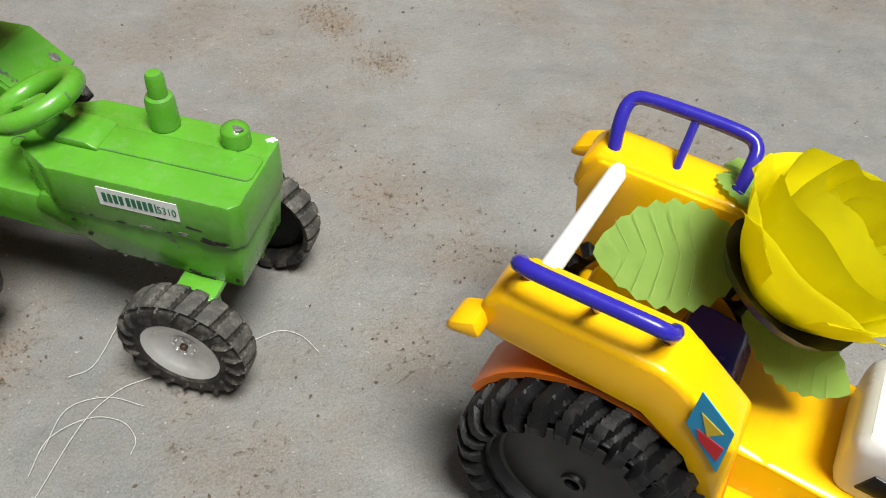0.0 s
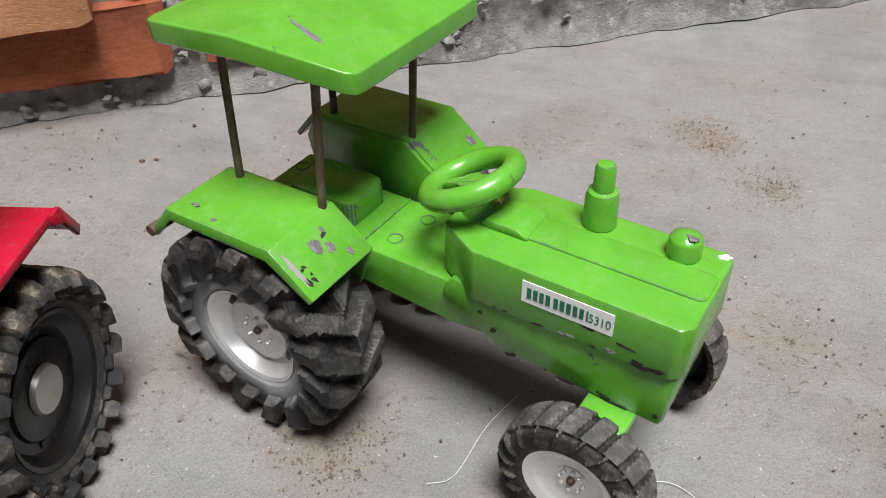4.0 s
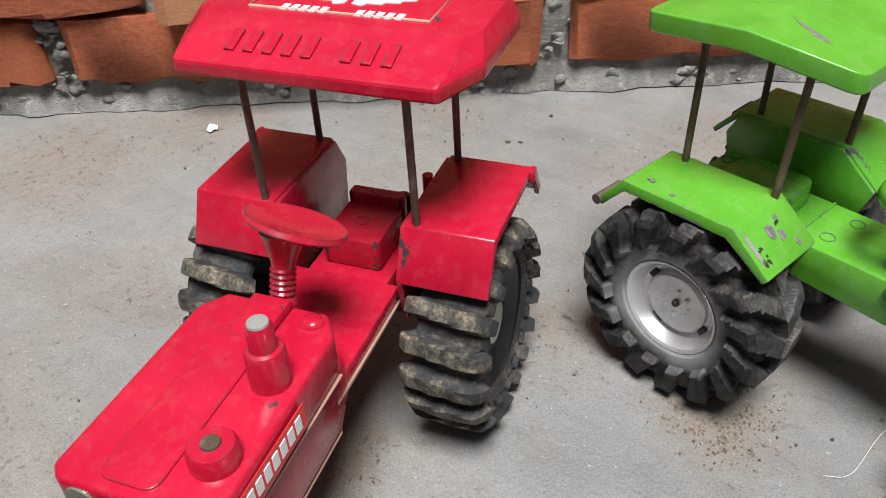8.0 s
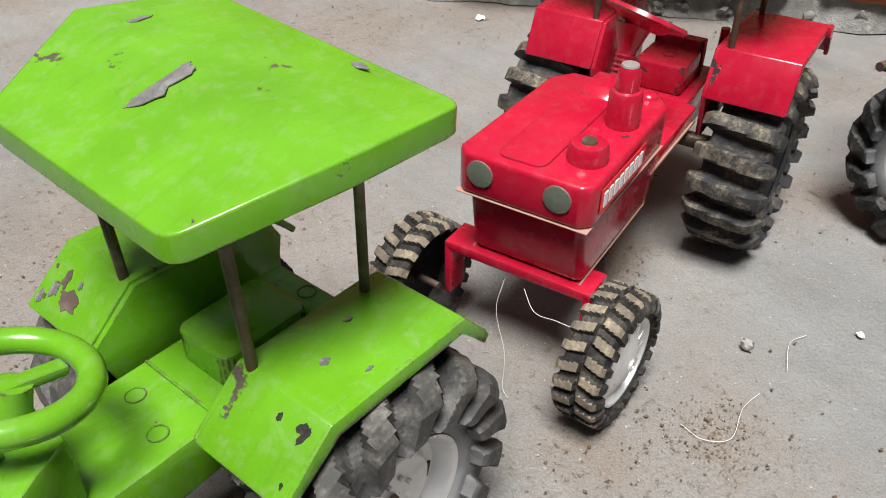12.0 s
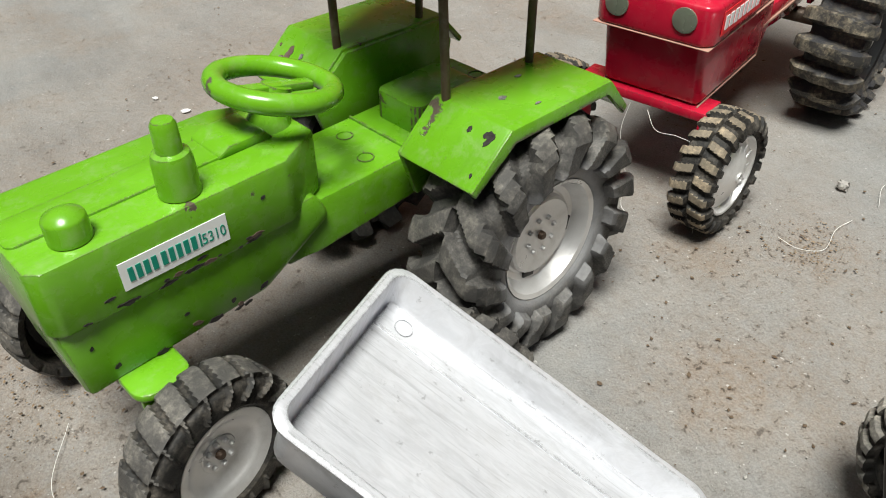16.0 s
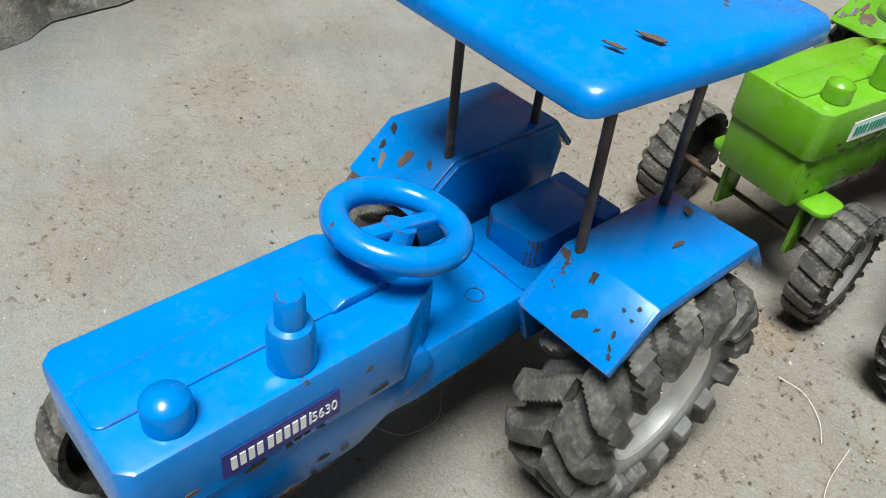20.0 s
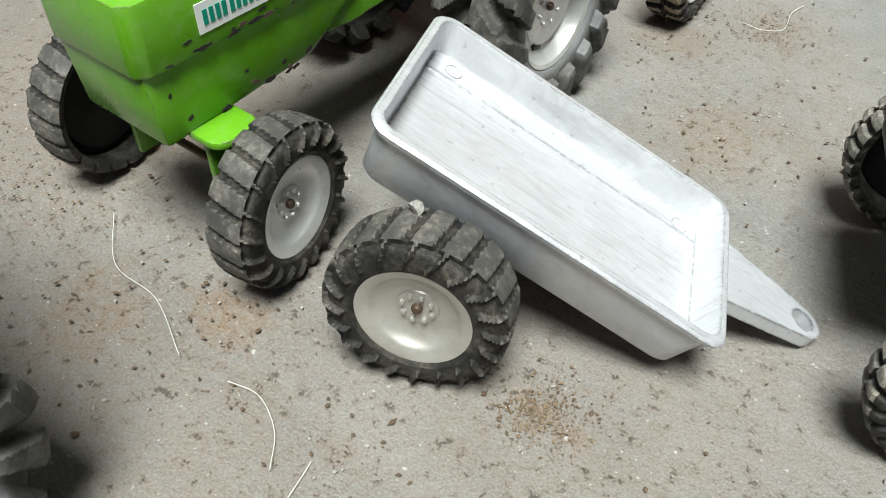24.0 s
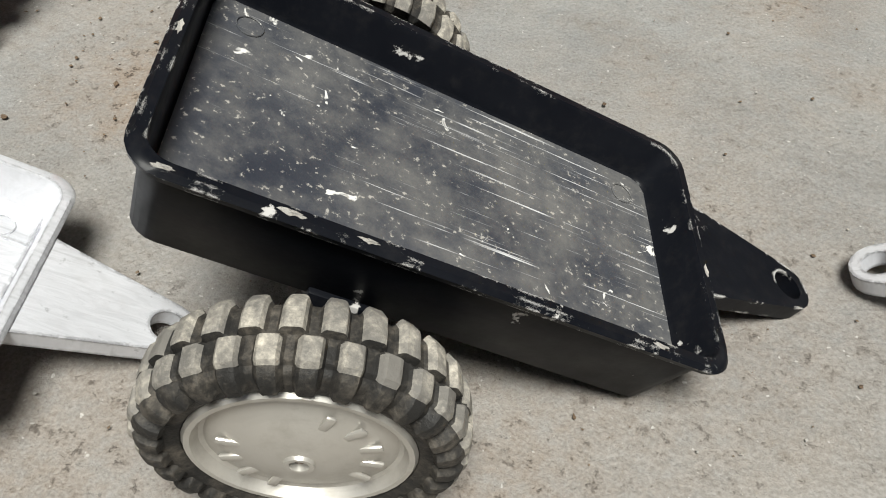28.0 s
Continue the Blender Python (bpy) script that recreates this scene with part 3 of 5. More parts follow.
def wheel(parent, x, y, z, outward, r, w, rim, style, count, rim_style, tyre_mat, rim_mat, turn=0.0, steer=0.0, tilt=0.0, lug_mat=None):
    """A wheel with its tyre, rim and bolts. outward: 1 or -1, the side that its face looks to."""
    key = (r, w, rim, style, count, rim_style, tyre_mat.name, rim_mat.name)
    if key not in WHEEL_CACHE:
        half = w / 2
        bolt = lathe([(0.0, 0.0022), (0.0010, 0.0019), (0.0014, 0.0008), (0.0014, -0.001)], 8, "y")
        cap = lathe([(0.0, 0.0022), (0.0018, 0.0020), (0.0024, 0.0010), (0.0024, -0.002)], 12, "y")
        axle = lathe([(0.0, half * 0.3), (0.0022, half * 0.3), (0.0022, -half * 1.3), (0.0, -half * 1.3)], 12, "y")
        sink = {"dish": 0.20, "front": 0.42, "plate": 0.0, "flat": 0.0}[rim_style]
        # near-black disc added behind the rim for the shade inside the hollow wheel
        shade_disc = lathe([(r, half * (h - sink)) for r, h in ((0.0, 0.32), (rim * 0.7, 0.38), (rim * 0.95, 0.44), (rim * 1.16, 0.40), (rim * 1.16, 0.34), (rim * 0.3, 0.24), (0.0, 0.1))], 32, "y")
        WHEEL_CACHE[key] = [finish(axle), tyre_mesh(r, w, rim, style, count), rim_mesh(rim, w, rim_style), finish(bolt), finish(cap), finish(shade_disc), finish(box(-rim * 0.055, rim * 0.055, -0.002, 0.0012, -rim * 0.13, rim * 0.13, 0.0006))]
        WHEEL_CACHE[key][1].materials.append(tyre_mat)
        WHEEL_CACHE[key][1].materials.append(lug_mat or tyre_mat)
    axle, tyre, rimm, bolt, cap, shade_disc, slot = WHEEL_CACHE[key]
    m = pose(x, y, z, 0, 0, steer + (0 if outward > 0 else 180)) @ pose(0, 0, 0, tilt, turn, 0)
    hub = part("wheel", axle, ROD, parent, m=m)
    part("tyre", tyre, tyre_mat, hub)
    part("rim", rimm, rim_mat, hub)
    part("shade_disc", shade_disc, TYRE_NEW, hub)
    half = w / 2
    deep = {"dish": half * 0.50, "front": half * 0.29, "plate": half * 0.82, "flat": half * 0.40}[rim_style]
    if rim_style == "dish":
        # black blocks set on the rim for the shaded depth of four openings
        for k in range(4):
            a = math.pi * (k + 0.3) / 2
            part("slot", slot, BLACK, hub, m=Matrix.Rotation(-a, 4, "Y") @ Matrix.Translation((rim * 0.735, half * 0.375, 0)))
    if rim_style in ("dish", "front"):
        ring = rim * (0.30 if rim_style == "dish" else 0.27)
        for k in range(8):
            a = 2 * math.pi * k / 8
            part("bolt", bolt, rim_mat, hub, m=Matrix.Translation((ring * math.cos(a), deep, ring * math.sin(a))))
    part("hub_cap", cap, ROD, hub, m=Matrix.Translation((0, deep + 0.0005, 0)))
    return hub


def text_mesh(text, size, wide):
    """Numerals as a thin mesh, fitted to a width."""
    curve = bpy.data.curves.new("text", "FONT")
    curve.body, curve.size, curve.extrude = text, size, 0.00012
    ob = new("text", curve)
    me = bpy.data.meshes.new_from_object(ob)
    bpy.data.objects.remove(ob)
    xs = [v.co.x for v in me.vertices]
    k = wide / (max(xs) - min(xs))
    for v in me.vertices:
        v.co.x = (v.co.x - min(xs)) * k
    me.materials.clear()
    return me


# ---- the cast tractor that comes in green and blue ----
def cast_tractor(name, m, label, body, roof_mat, tyre_rear, tyre_front, plate_mat, ink_mat, side, lean=0.0, roof_y=0.0, label_z=0.1305, model="", roof_shape=None, wheel_ring=(0.0232, 0.0060, -24), lug=None, tall=1.0, far_track=0.060, rear_track=0.066, near_track=0.052, label_x=0.143, rim_r=0.0335):
    """x forward, rear axle over the origin. side: the flank that carries the sticker, 1 left, -1 right."""
    t = thing(name, m, label, "toy tractor", "toy tractors")
    # chassis and platform
    bm = prism([(-0.040, 0.088), (-0.036, 0.110), (0.118, 0.110), (0.118, 0.082), (0.100, 0.082), (0.03, 0.086)], -0.026, 0.026, "y", 0.0025)
    part("chassis", bm, body, t)
    # lower engine block, its belly rising to the rear
    bm = prism([(0.094, 0.106), (0.094, 0.100), (0.132, 0.079), (0.219, 0.074), (0.2225, 0.112), (0.10, 0.116)], -0.029, 0.029, "y", 0.003)
    part("engine_block", bm, body, t)
    # hood slab with a chamfered rear
    outline = [(0.2245, -0.027), (0.2245, 0.027), (0.2195, 0.032), (0.114, 0.032), (0.090, 0.019), (0.090, -0.019), (0.114, -0.032), (0.2195, -0.032)]
    bm = prism(outline, 0.110, 0.142, "z", 0.0022)
    hood = part("hood", bm, body, t)
    bm = prism(rounded(0.128, 0.2225, -0.010, 0.011, 0.004), 0.140, 0.1431, "z", 0.0007)
    part("hood_panel", bm, body, hood)
    bm = prism([(0.106, 0.1415), (0.134, 0.1415), (0.134, 0.1435), (0.128, 0.1465), (0.110, 0.1465)], -0.012, 0.012, "y", 0.0012)
    part("dash", bm, body, hood)
    # exhaust stack and filler cap
    bm = lathe([(0.0088, 0.0), (0.0084, 0.016), (0.0075, 0.0195), (0.0054, 0.0205), (0.0052, 0.0325), (0.0042, 0.0345), (0.0, 0.0350)], 24)
    part("exhaust_pipe", bm, body, t, m=pose(0.1575, 0.021, 0.1425) @ Matrix.Diagonal((1, 1, tall, 1)))
    bm = lathe([(0.0084, 0.0), (0.0082, 0.0088), (0.0076, 0.0100), (0.0030, 0.0124), (0.0, 0.0129)], 24)
    part("filler_cap", bm, body, t, m=pose(0.202, 0.019, 0.1425))
    # steering
    bm = lathe([(0.012, 0.0), (0.010, 0.006), (0.0075, 0.012), (0.007, 0.022), (0.0, 0.022)], 20)
    part("steering_column", bm, body, t, m=pose(0.102, 0.0, 0.138, 0, -22, 0))
    ring = [(wheel_ring[0] * math.cos(a), wheel_ring[0] * math.sin(a), 0.0) for a in [2 * math.pi * k / 36 for k in range(36)]]
    sw = part("steering_wheel", tube(ring, wheel_ring[1], 12, True), body, t, m=pose(0.095, 0.0, 0.159, 0, wheel_ring[2], 0))
    bm = box(-0.020, 0.020, -0.0035, 0.0035, -0.0035, 0.0005, 0.001)
    part("spoke", bm, body, sw)
    # seat
    bm = prism(rounded(-0.020, 0.026, -0.017, 0.017, 0.006), 0.108, 0.126, "z", 0.0018)
    part("seat", bm, body, t)
    bm = prism(rounded(-0.034, -0.018, -0.020, 0.020, 0.002), 0.108, 0.122, "z", 0.0012)
    part("seat_back", bm, body, t)
    for sx, sy in ((0.052, -0.011), (0.058, 0.013), (-0.028, 0.006)):
        z = 0.1103 if sx > 0 else 0.1222
        loop = [(sx + 0.0042 * math.cos(a), sy + 0.0042 * math.sin(a), z) for a in [2 * math.pi * k / 20 for k in range(20)]]
        part("cast_ring", tube(loop, 0.0004, 6, True), body, t)
    part("rib", box(0.0375, 0.0388, -0.024, 0.024, 0.1095, 0.1115, 0.0004), body, t)
    # fenders: folded plate and inner wall
    for s in (1, -1):
        prof = [(-0.060, 0.121), (-0.043, 0.1405), (0.030, 0.1425), (0.0560, 0.1208), (0.0530, 0.1182), (0.028, 0.1385), (-0.042, 0.1368), (-0.0575, 0.1185)]
        bm = prism(prof, s * 0.036, s * 0.0835, "y", 0.0010)
        f = part("fender", bm, body, t)
        wall = [(-0.038, 0.090), (-0.044, 0.106), (-0.048, 0.124), (-0.040, 0.139), (0.0295, 0.141), (0.0545, 0.1205), (0.046, 0.094)]
        part("inner_wall", prism(wall, s * 0.0335, s * 0.0372, "y", 0.0008), body, f)
        lip = [(-0.060, 0.120), (-0.043, 0.1402), (0.030, 0.1422), (0.0558, 0.1208), (0.0525, 0.1165), (0.0275, 0.1358), (-0.0415, 0.1345), (-0.057, 0.1160)]
        part("outer_lip", prism(lip, s * 0.0815, s * 0.0845, "y", 0.0010), body, f)
        if body is GREEN:
            part("rear_roll", tube([(-0.059, s * 0.064, 0.1205), (-0.060, s * 0.074, 0.1195), (-0.060, s * 0.086, 0.1195)], 0.0034, 10), RUST if body is GREEN else body, f)
        wheel(t, 0.0, s * rear_track, 0.0665, s, 0.0665, 0.040, rim_r, "chevron", 15, "dish", tyre_rear, RIM, turn=9.0 * s + 4, lug_mat=lug or LUG_DARK)
        wheel(t, 0.188, s * (near_track if s == side else far_track), 0.0405, s, 0.0405, 0.022, 0.0245, "block", 20, "front", tyre_front, RIM, turn=5.0 * s, steer=lean, lug_mat=LUG_GREY)
    # front axle: a tab and a bracket over each wheel, and the rod between
    for s in (1, -1):
        tab = part("axle_tab", prism(rounded(0.181, 0.207, min(s * 0.020, s * 0.047), max(s * 0.020, s * 0.047), 0.008), 0.0725, 0.0765, "z", 0.001), body, t)
        part("bracket", box(0.184, 0.202, min(s * 0.028, s * 0.032), max(s * 0.028, s * 0.032), 0.034, 0.074, 0.001), body, tab)
    part("front_axle", tube([(0.188, -0.008 - far_track if side > 0 else 0.008 - near_track, 0.0405), (0.188, near_track - 0.008 if side > 0 else far_track - 0.008, 0.0405)], 0.0022, 10), ROD, t)
    part("rear_axle", tube([(0.0, -0.056, 0.0665), (0.0, 0.056, 0.0665)], 0.006, 12), ROD, t)
    # canopy on four rods
    for px in (-0.030, 0.029):
        for py in (-0.0415, 0.0415):
            part("rod", tube([(px, py, 0.138), (px * 1.06, py * 0.98 + roof_y * 0.4, (0.2285 if px < 0 else 0.2265) + ((roof_shape or {}).get("z", 0.238) - 0.238) - (roof_shape or {}).get("roll", 0.0) * py)], 0.0023, 10), ROD, t)
    roof = canopy(t, roof_mat, roof_y, **(roof_shape or {}))
    # sticker
    x0, wide = label_x, 0.047
    plate = part("sticker", box(0, wide, -0.0065, 0.0065, 0, 0.0004), plate_mat, t, m=pose(x0 if side < 0 else x0 + wide, side * 0.0322, label_z, 90, 0, 0 if side < 0 else 180))
    spots = [(0.003 + 0.0033 * k, 0.0022) for k in range(4)] + [(0.0170 + 0.0033 * k, 0.0022) for k in range(5)] + [(0.0338, 0.0008)]
    for x, wd in spots:
        part("lettering", box(x, x + wd, -0.0032, 0.0032, 0.0003, 0.0007), ink_mat, plate)
    part("model_number", text_mesh(model, 0.0074, 0.0108), ink_mat, plate, m=pose(0.0350, -0.0030, 0.0005))
    return t


def canopy(t, material, shift=0.0, z=0.238, crown=0.0013, front=0.051, mid=0.074, rear=0.070, x0=-0.060, x1=0.056, roll=0.0):
    """A six-cornered slab, creased across its widest line, with a turned-down rim."""
    fold = 0.004

    def top(x):
        return z - 0.007 * max(0.0, (fold - x) / (fold - x0)) - 0.0135 * max(0.0, (x - fold) / (x1 - fold))

    corners = [(x1, -front), (x1, front), (fold, mid), (x0, rear), (x0, -rear), (fold, -mid)]
    pts = []
    for i, (px, py) in enumerate(corners):
        if px == fold:
            pts.append((px, py))
            continue
        c = Vector((px, py))
        a, b = Vector(corners[i - 1]), Vector(corners[(i + 1) % 6])
        p, q = c + (a - c).normalized() * 0.007, c + (b - c).normalized() * 0.007
        for k in range(6):
            u = k / 5
            pts.append(tuple((1 - u) ** 2 * p + 2 * u * (1 - u) * c + u * u * q))
    bm = bmesh.new()
    n = len(pts)
    cx = (x0 + x1) / 2
    rings = []
    curve = [(crown * (1 - math.sin(math.pi / 2 * k / 4)), -crown * (1 - math.cos(math.pi / 2 * k / 4))) for k in range(5)]
    for inset, dz in ((crown * 1.5, 0.0), *curve, (0.0003, -0.0110), (0.0012, -0.0120), (0.0030, -0.0120), (0.0034, -0.0040)):
        ring = []
        for px, py in pts:
            x = px if px == fold else px - math.copysign(inset, px - cx)
            ring.append(bm.verts.new((x, py - math.copysign(inset, py) + shift, top(px) + dz - roll * py)))
        rings.append(ring)
    for a, b in zip(rings, rings[1:]):
        for k in range(n):
            j = (k + 1) % n
            bm.faces.new((a[k], b[k], b[j], a[j]))
    for ring in (rings[0], rings[-1]):
        line = [k for k, p in enumerate(pts) if p[0] == fold]
        order = ring[line[0]:] + ring[: line[0]]
        m = line[1] - line[0]
        bm.faces.new(order[: m + 1])
        bm.faces.new(order[m:] + [order[0]])
    return part("canopy", bm, material, t, smooth=32)


def patch(parent, points, m, material=None, thick=0.00012):
    """A bare spot where the paint has come off."""
    return part("bare_patch", prism(points, -0.0003, thick, "z"), material or BARE, parent, "bare grey metal where paint flaked off", m=m)


# ---- the red cast tractor ----
def red_tractor(m):
    t = thing("toy_tractor", m, "red painted cast metal toy tractor with dusty worn paint and canopy", "toy tractor", "toy tractors")
    body = RED
    part("chassis", prism([(-0.045, 0.080), (-0.042, 0.104), (0.110, 0.104), (0.110, 0.080), (0.03, 0.076)], -0.026, 0.026, "y", 0.002), body, t)
    part("floor_plate", box(0.03, 0.115, -0.034, 0.034, 0.096, 0.106, 0.0015), body, t)
    for s in (1, -1):
        part("flange", box(0.032, 0.114, min(s * 0.0335, s * 0.0352), max(s * 0.0335, s * 0.0352), 0.0945, 0.0968, 0.0005), SEAM, t)
        part("flange", tube([(0.1135, s * 0.0340, 0.0915), (0.1145, s * 0.0340, 0.0745), (0.2060, s * 0.0338, 0.0725)], 0.0006, 6), SEAM, t)
    part("engine_block", prism([(0.098, 0.116), (0.098, 0.092), (0.112, 0.074), (0.206, 0.072), (0.213, 0.118)], -0.0345, 0.0345, "y", 0.005, 3), body, t)
    outline = [(0.2185, -0.034), (0.2185, 0.034), (0.2125, 0.040), (0.112, 0.038), (0.098, 0.028), (0.098, -0.028), (0.112, -0.038), (0.2125, -0.040)]
    hood = part("hood", prism(outline, 0.1165, 0.142, "z", 0.003, 3), body, t)
    part("hood_panel", prism(rounded(0.120, 0.213, -0.018, 0.010, 0.006), 0.141, 0.1432, "z", 0.0008), body, hood)
    part("dash", prism([(0.098, 0.1415), (0.128, 0.1425), (0.120, 0.1475), (0.100, 0.1475)], -0.011, 0.010, "y", 0.0015), body, hood)
    part("hood_seam", prism([(0.112, 0.1160), (0.2188, 0.1160), (0.2188, 0.1167), (0.112, 0.1167)], -0.0392, 0.0392, "y", 0.0003), SEAM, hood)
    part("exhaust_pipe", lathe([(0.0096, 0.0), (0.0092, 0.0180), (0.0082, 0.0202), (0.0064, 0.0210), (0.0060, 0.0320), (0.0048, 0.0342), (0.0, 0.0346)], 24), body, t, m=pose(0.146, 0.024, 0.142))
    part("pipe_end", lathe([(0.0050, 0.0), (0.0046, 0.0010), (0.0, 0.0014)], 18), RIM_DULL, t, "worn bare grey pipe end", m=pose(0.146, 0.024, 0.1762))
    cap = part("filler_cap", lathe([(0.0110, 0.0), (0.0108, 0.0072), (0.0094, 0.0096), (0.0, 0.0104)], 24), body, t, m=pose(0.191, 0.024, 0.142))
    part("knob", lathe([(0.0045, 0.0), (0.004, 0.0012), (0.0, 0.0016)], 14), ROD, cap, m=pose(0, 0, 0.0099))
    part("button", lathe([(0.0060, 0.0), (0.0052, 0.0018), (0.003, 0.003), (0.0, 0.0034)], 16), body, t, m=pose(0.107, 0.024, 0.142))
    for y in (-0.0235, 0.0215):
        part("headlight", lathe([(0.0078, 0.0), (0.0078, 0.0010), (0.0068, 0.0012), (0.0, 0.0012)], 24), LENS, t, "round foil headlight sticker, peeling", m=pose(0.2185, y, 0.1315, 0, 90, 0))
    # steering: ribbed column and thin dished wheel
    prof = [(0.0075, 0.0)]
    for k in range(6):
        prof += [(0.0068, 0.003 + 0.003 * k), (0.0058, 0.0042 + 0.003 * k)]
    prof += [(0.0062, 0.022), (0.0105, 0.034), (0.012, 0.037), (0.0, 0.037)]
    col = part("steering_column", lathe(prof, 20), body, t, m=pose(0.094, 0.0, 0.138, 0, -20, 0))
    bm = lathe([(0.0, 0.0), (0.010, 0.0), (0.020, 0.0045), (0.0245, 0.005), (0.0262, 0.0065), (0.0252, 0.009), (0.020, 0.0082), (0.0, 0.0045)], 32)
    part("steering_wheel", bm, body, t, m=pose(0.082, 0.005, 0.171, -11, -26, 0))
    part("seat", prism(rounded(-0.020, 0.020, -0.018, 0.018, 0.003), 0.104, 0.124, "z", 0.0020), body, t)
    part("seat_back", prism(rounded(-0.028, -0.019, -0.018, 0.018, 0.002), 0.104, 0.130, "z", 0.0014), body, t)
    loop = [(0.0042 * math.cos(a), 0.0042 * math.sin(a), 0.1243) for a in [2 * math.pi * k / 20 for k in range(20)]]
    part("cast_ring", tube(loop, 0.0004, 6, True), body, t)
    part("hitch_lever", tube([(-0.045, 0.024, 0.100), (-0.047, 0.024, 0.124), (-0.047, 0.024, 0.132)], 0.0035, 10), body, t)
    part("hitch", lathe([(0.006, 0.0), (0.006, 0.01), (0.004, 0.013), (0.0, 0.014)], 14), BLACK, t, m=pose(-0.043, 0.008, 0.104))
    for s in (1, -1):
        prof = [(-0.060, 0.128), (-0.0475, 0.149), (0.029, 0.149), (0.043, 0.1185), (0.0395, 0.1178), (0.0265, 0.1455), (-0.0455, 0.1455), (-0.0570, 0.1265)]
        f = part("fender", prism(prof, s * 0.040, s * 0.0915, "y", 0.0013), body, t)
        wall = [(-0.052, 0.090), (-0.057, 0.128), (-0.0465, 0.1475), (0.0285, 0.1475), (0.0410, 0.1190), (0.036, 0.088)]
        part("inner_wall", prism(wall, s * 0.0375, s * 0.0412, "y", 0.0008), body, f)
        hook = [(-0.060, 0.1285), (-0.0485, 0.1490), (-0.040, 0.1490), (-0.040, 0.142), (-0.048, 0.140), (-0.056, 0.124)]
        part("outer_lip", prism(hook, s * 0.0905, s * 0.0935, "y", 0.0008), body, f)
        wheel(t, 0.002, 0.070 if s > 0 else -0.077, 0.0655, s, 0.0655, 0.039, 0.042, "bar", 18, "dish", TYRE_BAR, RIM_BLACK, turn=4.0, lug_mat=LUG_BAR)
        part("hub_disc", lathe([(0.0, 0.0), (0.013, 0.0), (0.014, -0.003), (0.0, -0.003)], 28, "y"), RIM_DULL, t, m=pose(0.002, 0.0835 if s > 0 else -0.0905, 0.0655, 0, 0, 0 if s > 0 else 180))
        front = wheel(t, 0.214, 0.059 if s > 0 else -0.068, 0.040, s, 0.040, 0.024, 0.027, "knob", 22, "plate", TYRE_DRY, RIM, turn=3.0, steer=-4, lug_mat=LUG_TAN)
        for k in (0, 1, 2, 3, 4):
            ang = radians(95 + 30 * k)
            part("embossed_letter", box(-0.0036, 0.0036, -0.0010, 0.0010, 0, 0.0010, 0.0004), RIM, front, m=pose(0.0175 * math.cos(ang), 0.0098, 0.0175 * math.sin(ang)) @ Matrix.Rotation(-ang, 4, "Y") @ Matrix.Rotation(radians(-90), 4, "X"))
        for px in (-0.0425, 0.0265):
            part("rod", tube([(px, s * 0.0465, 0.145), (px, s * 0.0460, 0.236)], 0.0022, 10), ROD, t)
        part("axle_strut", box(0.195, 0.211, 0.038 if s > 0 else -0.051, 0.043 if s > 0 else -0.046, 0.034, 0.072, 0.001), body, t)
    part("front_axle", box(0.188, 0.211, -0.051, 0.043, 0.066, 0.0725, 0.0012), body, t)
    part("rear_axle", tube([(0.002, -0.056, 0.0655), (0.002, 0.056, 0.0655)], 0.006, 12), ROD, t)
    # canopy: flat top, sloping skirts, chamfered corners
    x0, x1, half = -0.064, 0.046, 0.083
    low = [(x0 + 0.016, -half), (x0, -half + 0.016), (x0, half - 0.016), (x0 + 0.016, half), (x1 - 0.030, half), (x1, half - 0.013), (x1, -half + 0.013), (x1 - 0.030, -half)]
    top = [(x0 + 0.018, -half + 0.005), (x0 + 0.006, -half + 0.016), (x0 + 0.006, half - 0.016), (x0 + 0.018, half - 0.005), (x1 - 0.044, half - 0.005), (x1 - 0.034, half - 0.013), (x1 - 0.034, -half + 0.013), (x1 - 0.044, -half + 0.005)]
    bm = bmesh.new()
    a = [bm.verts.new((x, y, 0.232)) for x, y in low]
    b = [bm.verts.new((x, y, 0.240)) for x, y in low]
    c = [bm.verts.new((x, y, 0.2515)) for x, y in top]
    bm.faces.new(a[::-1])
    bm.faces.new(c)
    for lo, hi in ((a, b), (b, c)):
        for k in range(8):
            j = (k + 1) % 8
            bm.faces.new((lo[k], lo[j], hi[j], hi[k]))
    bmesh.ops.bevel(bm, geom=list(bm.edges), offset=0.0018, segments=2, affect="EDGES", profile=0.5)
    roof = part("canopy", bm, body, t, smooth=14)
    # raised frame and white emblem on top, embossed lettering on the front skirt
    frame_line = [(x1 - 0.046, -0.050, 0.2518), (x1 - 0.046, 0.050, 0.2518), (x0 + 0.024, 0.050, 0.2518), (x0 + 0.024, -0.050, 0.2518)]
    part("roof_bead", tube(frame_line, 0.0008, 6, True), TAN, roof)
    for s in (1, -1):
        wing = [(0.004, 0.002), (0.013, 0.007), (0.014, 0.020), (0.016, 0.036), (0.010, 0.040), (0.006, 0.034), (0.003, 0.034), (0.001, 0.027), (-0.002, 0.027), (-0.003, 0.019), (-0.006, 0.018), (-0.006, 0.010), (-0.010, 0.008), (-0.008, 0.002)]
        part("emblem", prism([(-x - 0.022, s * y) for x, y in wing], 0.2513, 0.2521, "z"), WHITE, roof)
        for k in range(5):
            part("lettering", box(-0.006, 0.001, s * (0.010 + 0.0055 * k), s * (0.010 + 0.0055 * k) + 0.0036, 0.2513, 0.2521), WHITE, roof)
    slope = math.degrees(math.atan2(0.0115, 0.034))
